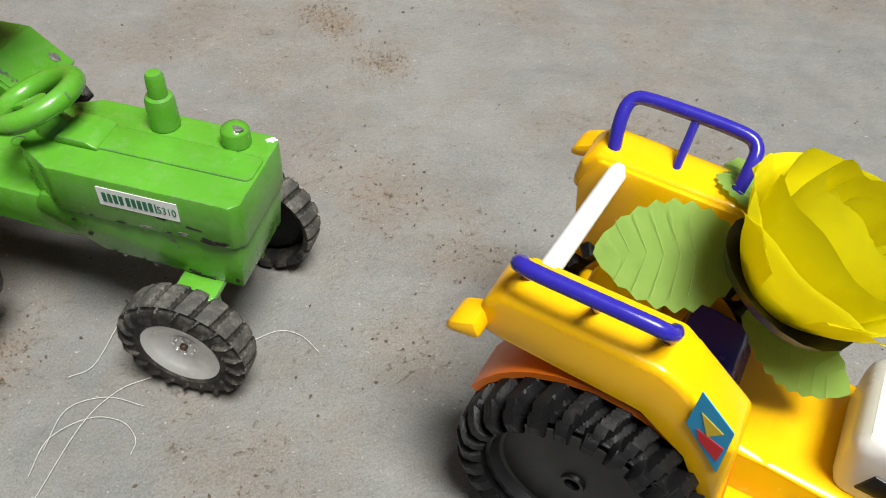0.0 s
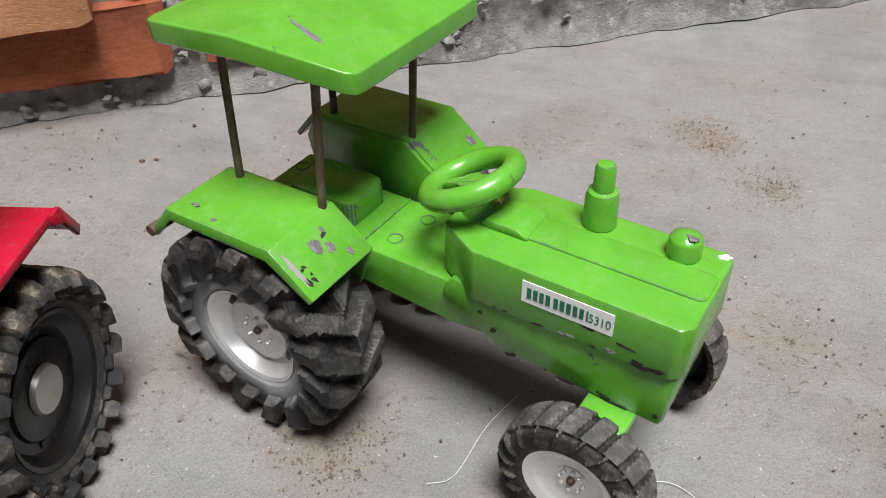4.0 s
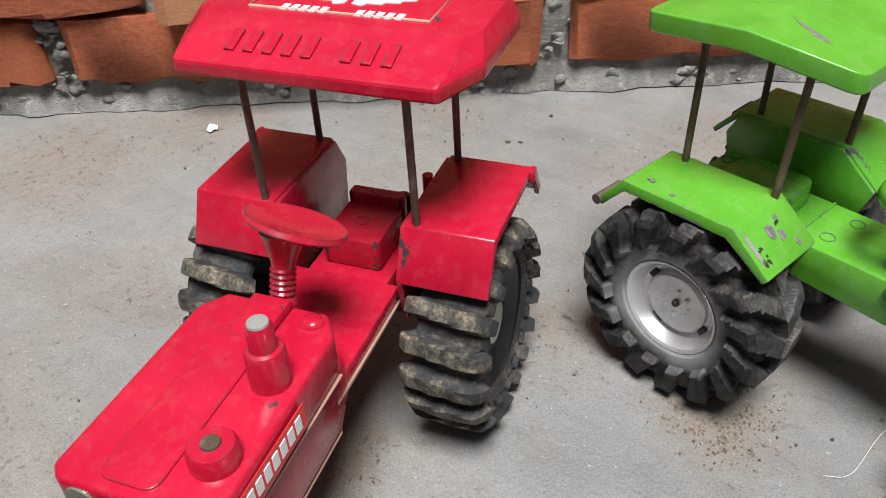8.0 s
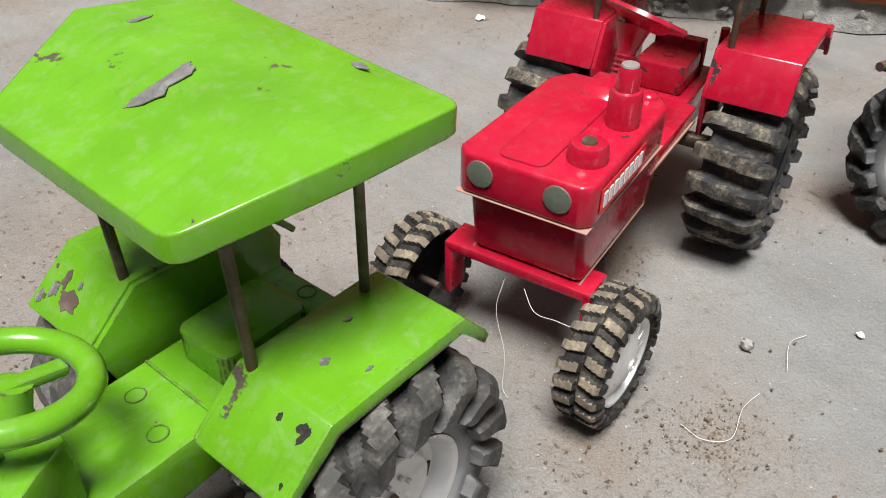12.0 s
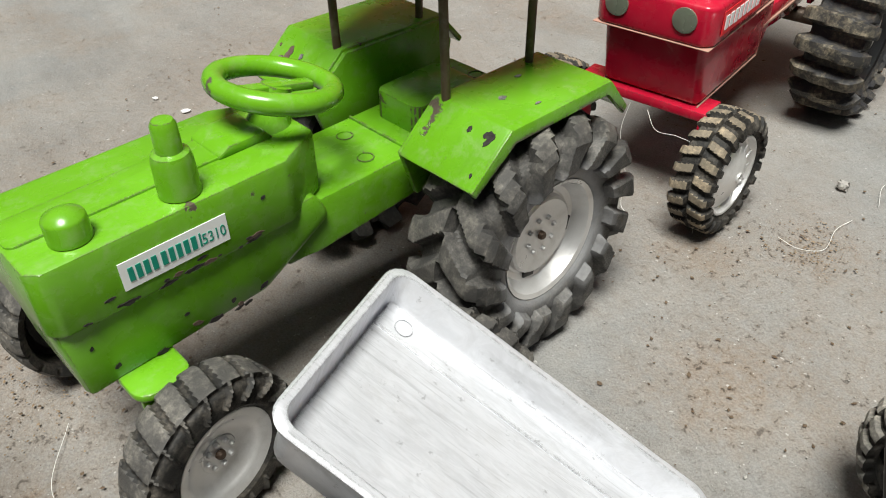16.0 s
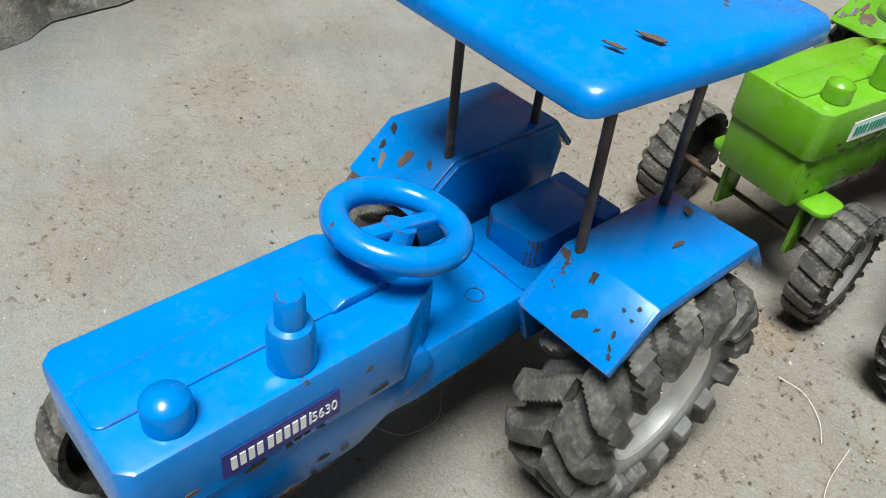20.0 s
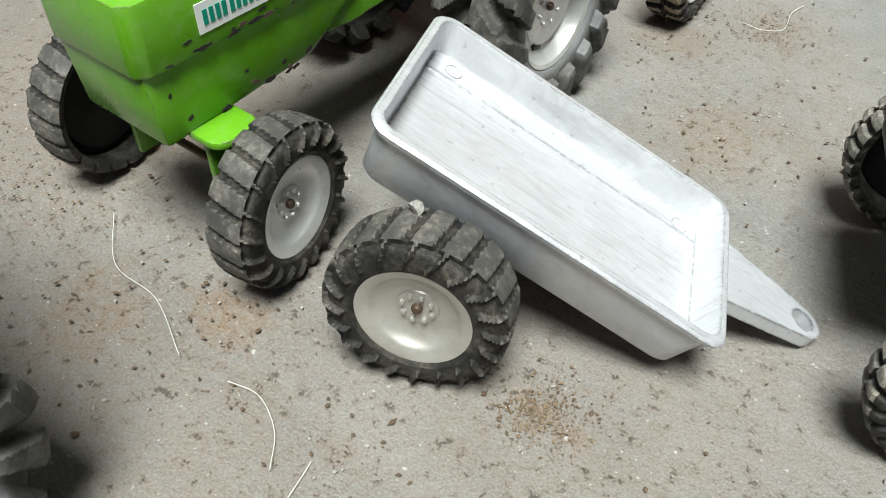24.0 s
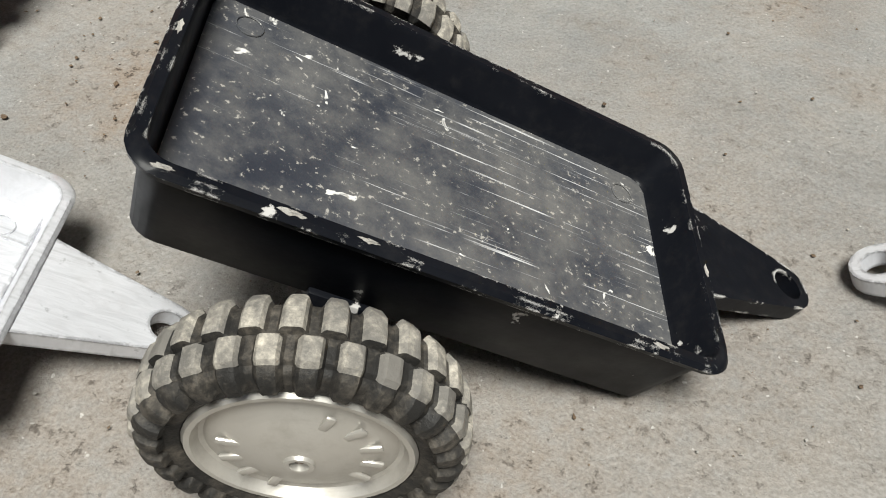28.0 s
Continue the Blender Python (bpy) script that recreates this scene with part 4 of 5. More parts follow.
    for k in range(9):
        if k != 5:
            part("embossed_letter", box(-0.0075, 0.0075, -0.0028, 0.0028, 0, 0.0014, 0.0005), body, roof, m=pose(x1 - 0.0165, -0.042 + 0.0105 * k, 0.2455, 0, slope, 0))
    # flank sticker
    plate = part("sticker", box(0, 0.058, -0.0075, 0.0075, 0, 0.0004), STICKER_RED, t, m=pose(0.208, 0.0403, 0.130, 90, 0, 180))
    for k in range(8):
        part("lettering", box(0.003 + 0.0066 * k, 0.0075 + 0.0066 * k, -0.0042, 0.0042, 0.0003, 0.0008), WHITE, plate)
    return t


# ---- two-wheeled tipping trailers ----
def trailer(m, label, body, length, tyre_mat, tyre_style, rim_style, rim_mat, axle_x, axle_z, r, wide=0.095, count=18, lean=0.0, wheels=True, tyre_w=0.030, rim_part=0.62, lettered=False, out=0.015, bed_mat=None, tongue=0.050, deep=0.029, lug_mat=None):
    """Origin at the rear right rim corner; x to the tongue, z square to the rim."""
    t = thing("toy_trailer", m, label, "toy trailer", "toy trailers")
    bm = bmesh.new()
    loops = []
    for inset, z, rr in ((0.0006, -0.002, 0.010), (0.0, 0.0, 0.010), (0.0014, 0.0014, 0.0095), (0.0042, 0.0014, 0.0075), (0.0052, 0.0, 0.0065), (0.0070, -0.0125, 0.006), (0.0078, -0.0140, 0.006), (0.0090, -0.0145, 0.005)):
        loops.append([bm.verts.new((x, y, z)) for x, y in rounded(inset, length - inset, inset, wide - inset, rr, 5)])
    n = len(loops[0])
    for a, b in zip(loops, loops[1:]):
        for k in range(n):
            bm.faces.new((a[k], a[(k + 1) % n], b[(k + 1) % n], b[k]))
    bm.faces.new(loops[-1])
    # outer sides, tapering to the floor, and the underside
    outer = [loops[0]]
    for inset, z, rr in ((0.0035, -0.0035, 0.009), (0.0065, 0.003 - deep, 0.008), (0.009, -deep, 0.006)):
        outer.append([bm.verts.new((x, y, z)) for x, y in rounded(inset, length - inset, inset, wide - inset, rr, 5)])
    for a, b in zip(outer, outer[1:]):
        for k in range(n):
            bm.faces.new((a[k], b[k], b[(k + 1) % n], a[(k + 1) % n]))
    bm.faces.new(outer[-1])
    tub = part("tub", bm, body, t)
    part("bed", prism(rounded(0.0080, length - 0.0080, 0.0080, wide - 0.0080, 0.0055, 5), -0.0148, -0.0136, "z", 0.0004, 1), bed_mat or body, tub)
    if bed_mat is None:
        part("ledge", box(0.0082, length - 0.0085, wide - 0.024, wide - 0.0082, -0.0146, -0.0128, 0.0008), body, tub)
    for cx, cy in ((0.020, wide - 0.017), (length - 0.019, wide - 0.019)):
        loop = [(cx + 0.0042 * math.cos(a), cy + 0.0042 * math.sin(a), (-0.0133 if bed_mat else -0.0126)) for a in [2 * math.pi * k / 20 for k in range(20)]]
        part("cast_ring", tube(loop, 0.0003, 6, True), bed_mat or body, tub)
    # tongue with its eye
    mid = wide * 0.53
    end, er, hole = length + tongue, 0.0098, 0.0058
    arc = [(end + er * math.cos(radians(a)), mid + er * math.sin(radians(a))) for a in range(-80, 81, 20)]
    shape = [(length - 0.004, mid - 0.021), (length + 0.004, mid - 0.019), *arc, (length + 0.004, mid + 0.019), (length - 0.004, mid + 0.021)]
    def reach(ang):
        """How far the outline lies from the eye's middle in a direction."""
        dx, dy, best = math.cos(ang), math.sin(ang), 1.0
        for k, (px, py) in enumerate(shape):
            qx, qy = shape[(k + 1) % len(shape)]
            ax, ay, bx, by = px - end, py - mid, qx - px, qy - py
            den = dx * by - dy * bx
            if abs(den) > 1e-12:
                far, along = (ax * by - ay * bx) / den, (ax * dy - ay * dx) / den
                if far > 0 and -1e-6 <= along <= 1 + 1e-6:
                    best = min(best, far)
        return best

    angles = sorted([2 * math.pi * k / 36 for k in range(36)] + [math.atan2(y - mid, x - end) % (2 * math.pi) for x, y in shape])
    bm = bmesh.new()
    rings = []
    for z, inner in ((-0.0005, True), (-0.0005, False), (-0.0075, False), (-0.0075, True)):
        rings.append([bm.verts.new((end + (hole if inner else reach(a)) * math.cos(a), mid + (hole if inner else reach(a)) * math.sin(a), z)) for a in angles])
    for k in range(4):
        a, b = rings[k], rings[(k + 1) % 4]
        for i in range(len(angles)):
            j = (i + 1) % len(angles)
            bm.faces.new((a[i], a[j], b[j], b[i]))
    bmesh.ops.remove_doubles(bm, verts=bm.verts, dist=1e-5)
    part("tongue", bm, body, t)
    if wheels:
        beam = [(axle_x - 0.010, -0.028), (axle_x + 0.010, -0.028), (axle_x + 0.006, axle_z - 0.005), (axle_x - 0.006, axle_z - 0.005)]
        part("axle", prism(beam, 0.004, wide - 0.004, "y", 0.001), body, t)
        for s in (1, -1):
            y = wide + out if s > 0 else -out
            hub = wheel(t, axle_x, y, axle_z, s, r, tyre_w, r * rim_part, tyre_style, count, rim_style, tyre_mat, rim_mat, turn=11.0, tilt=lean, lug_mat=lug_mat)
            if lettered:
                for k in (0, 1, 2, 3, 4, 7, 8, 9, 10):
                    ang = radians(100 + 26 * k)
                    rr = r * rim_part * 0.62
                    part("embossed_letter", box(-0.0034, 0.0034, -0.0014, 0.0014, 0, 0.0012, 0.0006), rim_mat, hub, m=pose(rr * math.cos(ang), tyre_w * 0.405, rr * math.sin(ang), 0, 0, 0) @ Matrix.Rotation(-ang, 4, "Y") @ Matrix.Rotation(radians(-90), 4, "X"))
    return t


# ---- the yellow plastic tractor with a cloth rose ----
def yellow_tractor(m):
    t = thing("toy_tractor", m, "yellow plastic toy tractor with blue rails and stickers", "toy tractor", "toy tractors")
    part("body", prism([(-0.050, 0.050), (-0.045, 0.088), (0.05, 0.090), (0.075, 0.086), (0.185, 0.080), (0.185, 0.040), (0.0, 0.035)], -0.036, 0.036, "y", 0.005, 3), YELLOW, t)
    part("seat", prism(rounded(-0.036, 0.004, -0.020, 0.020, 0.008), 0.085, 0.114, "z", 0.004, 3), YELLOW, t)
    part("dash", prism([(0.014, 0.086), (0.018, 0.108), (0.046, 0.104), (0.054, 0.086)], -0.026, 0.026, "y", 0.003), RAIL_BLUE, t)
    part("hood", prism([(0.104, 0.080), (0.100, 0.118), (0.112, 0.128), (0.170, 0.122), (0.182, 0.110), (0.182, 0.076)], -0.029, 0.029, "y", 0.008, 3), WHITE, t)
    part("windscreen_strip", prism([(0.112, 0.092), (0.116, 0.106), (0.150, 0.100), (0.150, 0.090)], -0.0300, 0.0300, "y", 0.001), BLACK, t)
    part("step", box(0.058, 0.098, -0.074, -0.030, 0.046, 0.058, 0.003), YELLOW, t)
    part("cross_bar", tube([(-0.046, -0.046, 0.154), (-0.043, 0.046, 0.154)], 0.0052, 16), WHITE, t)
    for s in (1, -1):
        prof = [(-0.066, 0.136), (-0.064, 0.152), (-0.056, 0.160), (0.016, 0.160), (0.026, 0.156), (0.056, 0.132), (0.062, 0.084), (0.052, 0.082), (0.042, 0.116), (0.016, 0.134), (-0.050, 0.134), (-0.062, 0.132)]
        f = part("fender", prism(prof, s * 0.040, s * 0.070, "y", 0.004, 3), YELLOW, t)
        part("tail_lamp", prism([(-0.077, 0.134), (-0.074, 0.142), (-0.062, 0.148), (-0.058, 0.138)], s * 0.062, s * 0.080, "y", 0.003), YELLOW, f)
        part("inner_wall", prism([(-0.052, 0.060), (-0.062, 0.140), (-0.054, 0.158), (0.018, 0.158), (0.054, 0.130), (0.058, 0.06)], s * 0.038, s * 0.044, "y", 0.002), YELLOW, f)
        arch = []
        for k in range(15):
            a = radians(20 + 140 * k / 14)
            arch.append((0.067 * math.cos(a), 0.062 + 0.067 * math.sin(a)))
        arch += [(0.063 * math.cos(radians(160 - 140 * k / 14)), 0.062 + 0.063 * math.sin(radians(160 - 140 * k / 14))) for k in range(15)]
        part("wheel_arch", prism(arch, s * 0.040, s * 0.069, "y"), ORANGE, f)
        feet = smooth_path([(-0.050, s * 0.050, 0.157), (-0.0525, s * 0.058, 0.172), (-0.051, s * 0.066, 0.180), (-0.040, s * 0.0685, 0.182), (0.002, s * 0.0685, 0.182), (0.013, s * 0.066, 0.179), (0.0145, s * 0.058, 0.172), (0.013, s * 0.050, 0.157)], 4)
        rail = part("rail", tube(feet, 0.0036, 10), RAIL_BLUE, f, "blue plastic hand rail")
        part("post", tube([(-0.018, s * 0.052, 0.157), (-0.018, s * 0.068, 0.181)], 0.0022, 8), RAIL_BLUE, rail)
        wheel(t, 0.0, s * 0.060, 0.0625, s, 0.0625, 0.046, 0.046, "chevron", 26, "flat", TYRE_NEW, BLACK)
        wheel(t, 0.150, s * 0.050, 0.040, s, 0.040, 0.026, 0.026, "chevron", 18, "flat", TYRE_NEW, BLACK)
        # diamond sticker on the sloping front of the fender
        mm = pose(0.0425, s * 0.0704, 0.139, 90 if s < 0 else -90, 0, 0)
        st = part("sticker", prism([(-0.0095, s * -0.022), (0.0085, s * -0.006), (0.0105, s * 0.024), (-0.0095, s * 0.001)][::1], 0, 0.0006, "z"), STICKER_BLUE, f, m=mm)
        part("print", prism([(-0.006, s * -0.010), (0.005, s * -0.003), (0.000, s * 0.003)], 0.0005, 0.0009, "z"), STICKER_YELLOW, st)
        part("print", prism([(-0.005, s * 0.001), (0.008, s * 0.006), (0.008, s * 0.016), (-0.002, s * 0.008)], 0.0005, 0.0009, "z"), STICKER_RED, st)
    label = part("sticker", box(0, 0.050, -0.014, 0.016, 0, 0.0006), WHITE, t, m=pose(0.100, -0.0345, 0.060, 90, 0, 0))
    part("print", prism([(0.010, -0.008), (0.026, -0.010), (0.022, 0.010), (0.014, 0.010)], 0.0005, 0.0009, "z"), STICKER_YELLOW, label)
    part("print", prism([(0.030, -0.006), (0.040, -0.006), (0.038, 0.010)], 0.0005, 0.0009, "z"), STICKER_RED, label)
    return t


def rose(m):
    """A cloth rose: shells of cupped petals, with two toothed leaves."""
    t = thing("cloth_rose", m, "yellow cloth rose with two green leaves lying on the tractor", "artificial flower")

    def petal(r, height, spread, lean, width, seed):
        random.seed(seed)
        bm = bmesh.new()
        nu, nv = 12, 8
        grid = []
        for i in range(nv + 1):
            v = i / nv
            row = []
            for j in range(nu + 1):
                u = j / nu * 2 - 1
                a = u * width
                flare = r * (0.42 + 0.58 * math.sin(min(1, v * 1.25) * math.pi / 2)) + spread * v ** 3
                h = height * v * (1 - 0.16 * u * u) + 0.0012 * math.sin(7 * u + seed) * v
                curl = -0.004 * max(0.0, v - 0.8) * 5 * lean
                row.append(bm.verts.new((flare * math.cos(a), flare * math.sin(a), h + curl)))
            grid.append(row)
        for a, b in zip(grid, grid[1:]):
            for j in range(nu):
                bm.faces.new((a[j], a[j + 1], b[j + 1], b[j]))
        bmesh.ops.solidify(bm, geom=bm.faces, thickness=0.0006)
        return bm

    k = 0
    for count, r, height, spread, lean, width in ((3, 0.014, 0.056, -0.002, 0.0, 1.6), (3, 0.022, 0.060, -0.004, 0.0, 1.35), (4, 0.029, 0.062, -0.004, 0.2, 1.15), (4, 0.034, 0.058, 0.003, 0.8, 1.1), (5, 0.037, 0.050, 0.009, 1.4, 0.95)):
        for i in range(count):
            ob = part("petal", petal(r, height, spread, lean, width, k + 3), PETAL, t, m=pose(0, 0, 0, 0, 0, 360 * i / count + 37 * count))
            k += 1
    part("calyx", lathe([(0.0, -0.006), (0.010, -0.004), (0.020, 0.000), (0.032, 0.007), (0.0345, 0.012), (0.018, 0.004), (0.0, 0.002)], 20), BLACK, t)
    return t


def leaf(parent, m, length, wide, seed):
    bm = bmesh.new()
    n = 18
    left, mid, right = [], [], []
    for i in range(n + 1):
        v = i / n
        w = wide * math.sin(math.pi * min(1.0, v * 0.96 + 0.03)) ** 0.75
        tooth = 1.0 + (0.07 if i % 2 else -0.05)
        z = -0.010 * v * v
        left.append(bm.verts.new((length * v, w * tooth, z + 0.004 * math.sin(5 * v))))
        mid.append(bm.verts.new((length * v, 0, z - 0.002)))
        right.append(bm.verts.new((length * v, -w * tooth, z + 0.004 * math.sin(5 * v + 1))))
    for i in range(n):
        bm.faces.new((left[i], mid[i], mid[i + 1], left[i + 1]))
        bm.faces.new((mid[i], right[i], right[i + 1], mid[i + 1]))
    bmesh.ops.solidify(bm, geom=bm.faces, thickness=0.0005)
    for i in range(2, n - 2, 2):
        v = i / n
        w = wide * math.sin(math.pi * min(1.0, v * 0.96 + 0.03)) ** 0.75
        for s in (1, -1):
            tube([(length * v, 0, -0.010 * v * v - 0.0017), (length * (v + 0.10), s * w * 0.8, -0.010 * v * v + 0.0004 + 0.004 * math.sin(5 * v + (0 if s > 0 else 1)))], 0.00018, 5, bm=bm)
    return part("leaf", bm, LEAF, parent, "green cloth leaf with a toothed edge", m=m)


SEAM = plastic("seam_dust", (0.36, 0.20, 0.155), 0.8)
TAN = plastic("bare_bead", (0.50, 0.33, 0.25), 0.6)
LUG_BAR = rubber("dusty_bar", (0.022, 0.021, 0.020), (0.32, 0.27, 0.19), 1.0, 0.4)
RIM_BLACK = plastic("black_rim", (0.012, 0.012, 0.013), 0.3)
TYRE_BAR = rubber("worn_bar_tyre", (0.018, 0.018, 0.020), (0.24, 0.20, 0.14), 0.55, 0.35)


def cloth(name, color, dark, through):
    n = Nodes(name)
    n.set(Base_Color=n.mix(n.noise(45, 5), dark, color), Roughness=0.75)
    weave = n.noise(1.0, 2, 0.5, n.stretched(1400, 1400, 1400))
    n.bump(weave, 0.25, 0.0004)
    # thin cloth lets light through
    glow = n.add("ShaderNodeBsdfTranslucent")
    glow.inputs["Color"].default_value = (*color, 1)
    both = n.add("ShaderNodeMixShader")
    both.inputs[0].default_value = through
    n.link(n.bsdf.outputs[0], both.inputs[1])
    n.link(glow.outputs[0], both.inputs[2])
    n.link(both.outputs[0], n.tree.nodes["Material Output"].inputs[0])
    return n.mat


PETAL = cloth("yellow_petal", (1.0, 0.97, 0.03), (0.99, 0.90, 0.012), 0.5)
LEAF = cloth("green_leaf", (0.50, 0.68, 0.20), (0.30, 0.52, 0.10), 0.3)

# ---- floor and walls ----
WALL_A = radians(34.6)
WALL_U, WALL_N = Vector((math.cos(WALL_A), math.sin(WALL_A), 0)), Vector((-math.sin(WALL_A), math.cos(WALL_A), 0))
WALL_P = Vector((-0.545, 0.740, 0.0))
CORNER = -1.02
bm = bmesh.new()
bmesh.ops.create_grid(bm, x_segments=90, y_segments=90, size=2.0)
for v in bm.verts:
    v.co.z = 0.0016 * noise.noise(v.co * 6.0) + 0.0012 * noise.noise(v.co * 21.0) - 0.0012
floor = part("floor", bm, CONCRETE)
tagged(floor, "grey trowelled concrete floor with earth stains and grit", "floor", kind="structure")


def rough_wall(name, u0, u1, z0, z1, m, depth=0.12, cell=0.016, amp=0.010, label=""):
    """A rough mortar face in the plane of u and z, in front of a solid wall."""
    nu, nz = int((u1 - u0) / cell), max(2, int((z1 - z0) / cell))
    bm = bmesh.new()
    grid = []
    for i in range(nz + 1):
        row = []
        for j in range(nu + 1):
            u, z = u0 + (u1 - u0) * j / nu, z0 + (z1 - z0) * i / nz
            p = Vector((u, z, 0.3))
            push = amp * (noise.noise(p * 14) + 0.6 * noise.noise(p * 45)) + 0.010 * max(0.0, 1 - z / 0.03)
            row.append(bm.verts.new((u, -push, z)))
        grid.append(row)
    for a, b in zip(grid, grid[1:]):
        for j in range(nu):
            bm.faces.new((a[j], a[j + 1], b[j + 1], b[j]))
    box(u0, u1, 0.012, depth, z0, z1, bm=bm)
    ob = part(name, bm, MORTAR, smooth=60)
    ob.matrix_world = m
    return tagged(ob, label, "wall", kind="structure")


NORTH = Matrix.Translation(WALL_P) @ Matrix.Rotation(WALL_A, 4, "Z")
wall_north = rough_wall("wall_north", CORNER, 2.2, 0.0, 0.62, NORTH, label="low red brick wall with thick rough grey mortar")
WEST = NORTH @ Matrix.Translation((CORNER, 0, 0)) @ Matrix.Rotation(radians(90), 4, "Z")
wall_west = rough_wall("wall_west", -2.4, 0.0, 0.0, 0.30, WEST, label="low rough cement faced wall")

# one unseen wall, added to hold back sky light from the sides
def sky_blocker(name, m, u0, u1, z0, z1):
    ob = part(name, box(u0, u1, 0.0, 0.12, z0, z1), MORTAR)
    ob.matrix_world = m
    return tagged(ob, "unseen plain grey cement wall added to narrow the sky light", "wall", kind="structure")


# unseen walls added round the yard, so light comes mostly from overhead
sky_blocker("wall_north_upper", NORTH @ Matrix.Translation((0, 0.01, 0)), CORNER, 2.2, 0.62, 1.0)
sky_blocker("wall_west_upper", WEST @ Matrix.Translation((0, 0.01, 0)), -2.4, 0.0, 0.30, 0.8)
sky_blocker("wall_south", NORTH @ Matrix.Translation((0, -2.2, 0)) @ Matrix.Rotation(math.pi, 4, "Z"), -2.2, 1.1, 0.0, 0.8)
sky_blocker("wall_east", NORTH @ Matrix.Translation((1.75, 0, 0)) @ Matrix.Rotation(radians(-90), 4, "Z"), -0.1, 2.4, 0.0, 0.8)

BRICK_MESHES = []
for k in range(8):
    bm = bmesh.new()
    bmesh.ops.create_cube(bm, size=1.0)
    bmesh.ops.subdivide_edges(bm, edges=[e for e in bm.edges if abs(e.verts[0].co.x - e.verts[1].co.x) > 0.5], cuts=5)
    bmesh.ops.bevel(bm, geom=[e for e in bm.edges if len(e.link_faces) == 2 and e.calc_face_angle() > 1.0], offset=0.045, segments=1, affect="EDGES")
    random.seed(k)
    for v in bm.verts:
        v.co += Vector((random.uniform(-1, 1) * 0.010, random.uniform(-1, 1) * 0.045, random.uniform(-1, 1) * 0.050))
    me = finish(bm, 35)
    me.materials.append(BRICK if k < 6 else BRICK_PALE)
    BRICK_MESHES.append(me)


def lay(mesh, u0, u1, z0, z1, proud):
    b = new("brick", mesh)
    b.parent = wall_north
    b.matrix_local = Matrix.Translation(((u0 + u1) / 2, 0.034 - proud, (z0 + z1) / 2)) @ Matrix.Rotation(random.uniform(-0.02, 0.02), 4, "Y") @ Matrix.Rotation(random.uniform(-0.02, 0.02), 4, "Z") @ Matrix.Diagonal((u1 - u0, 0.095, z1 - z0, 1))


random.seed(5)
for u0, u1 in ((-1.03, -0.79), (-0.765, -0.505), (-0.475, -0.268), (-0.238, 0.022), (0.052, 0.295)):
    lay(random.choice(BRICK_MESHES[:6]), u0, u1, 0.036, 0.104, random.uniform(0.0, 0.006))
lay(BRICK_MESHES[6], -0.36, -0.036, 0.103, 0.175, 0.034)
lay(BRICK_MESHES[2], -0.67, -0.385, 0.112, 0.178, 0.008)
for course in range(1, 6):
    z = 0.034 + 0.088 * course
    u = -0.008 if course == 1 else CORNER + 0.02 - (0.13 if course % 2 else 0.02)
    while u < 1.7:
        length = 0.248 + random.uniform(-0.012, 0.012)
        lay(random.choice(BRICK_MESHES[:6]), u, u + length, z, z + 0.069 + random.uniform(-0.003, 0.004), random.uniform(0.0, 0.008))
        u += length + 0.026 + random.uniform(-0.006, 0.010)
random.seed(8)
bm = bmesh.new()
for k in range(300):
    u = random.uniform(-1.0, 1.2)
    joint = min((-0.49, -0.253, 0.037, 0.31), key=lambda q: abs(q - u))
    at_joint = random.random() < 0.45
    z = random.uniform(0.02, 0.105) if at_joint or u > 0.3 else abs(random.gauss(0.0, 0.022))
    if at_joint:
        u = random.gauss(joint, 0.011)
    lump(bm, NORTH @ Matrix.Translation((u, -0.003 - random.uniform(0, 0.006), z)) @ Matrix.Diagonal((1.5, 0.7, 1.0, 1)), random.uniform(0.0018, 0.0060))
tagged(part("mortar_lumps", bm, MORTAR, smooth=50), "lumps of grey mortar squeezed out along the brick wall", "mortar", kind="stuff")

# ---- the toys in their places ----
def placed(x, y, heading, scale=1.0, shift=0.0):
    """A ground pose from the rear axle's place, the heading and a sideways shift."""
    return pose(x, y, 0, 0, 0, heading) @ Matrix.Translation((0, shift, 0)) @ Matrix.Diagonal((scale, scale, scale, 1))


RED_AT = placed(-0.4116, 0.3241, -75.4)
GREEN_A = cast_tractor("toy_tractor", placed(-0.2262, 0.4895, -14.4), "green painted cast metal toy tractor with canopy and white label", GREEN, GREEN, TYRE_SPRAY, TYRE_DRY, LABEL_WHITE, LABEL_INK, -1, roof_y=0.014, model="5310", rim_r=0.0312, roof_shape=dict(front=0.055, x1=0.059))
GREEN_B = cast_tractor("toy_tractor", placed(-0.3732, -0.0382, -82.0), "olive green cast metal toy tractor, paint chipped on its canopy", GREEN_OLIVE, GREEN_OLIVE, TYRE_GREY, TYRE_DRY, LABEL_WHITE, LABEL_TEAL, 1, roof_y=0.003, label_z=0.125, model="5310", lean=10, roof_shape=dict(roll=0.065, x0=-0.0545), far_track=0.078, near_track=0.059, rear_track=0.0705, label_x=0.1465, tall=0.93, wheel_ring=(0.0262, 0.0050, -14), lug=LUG_GREY)
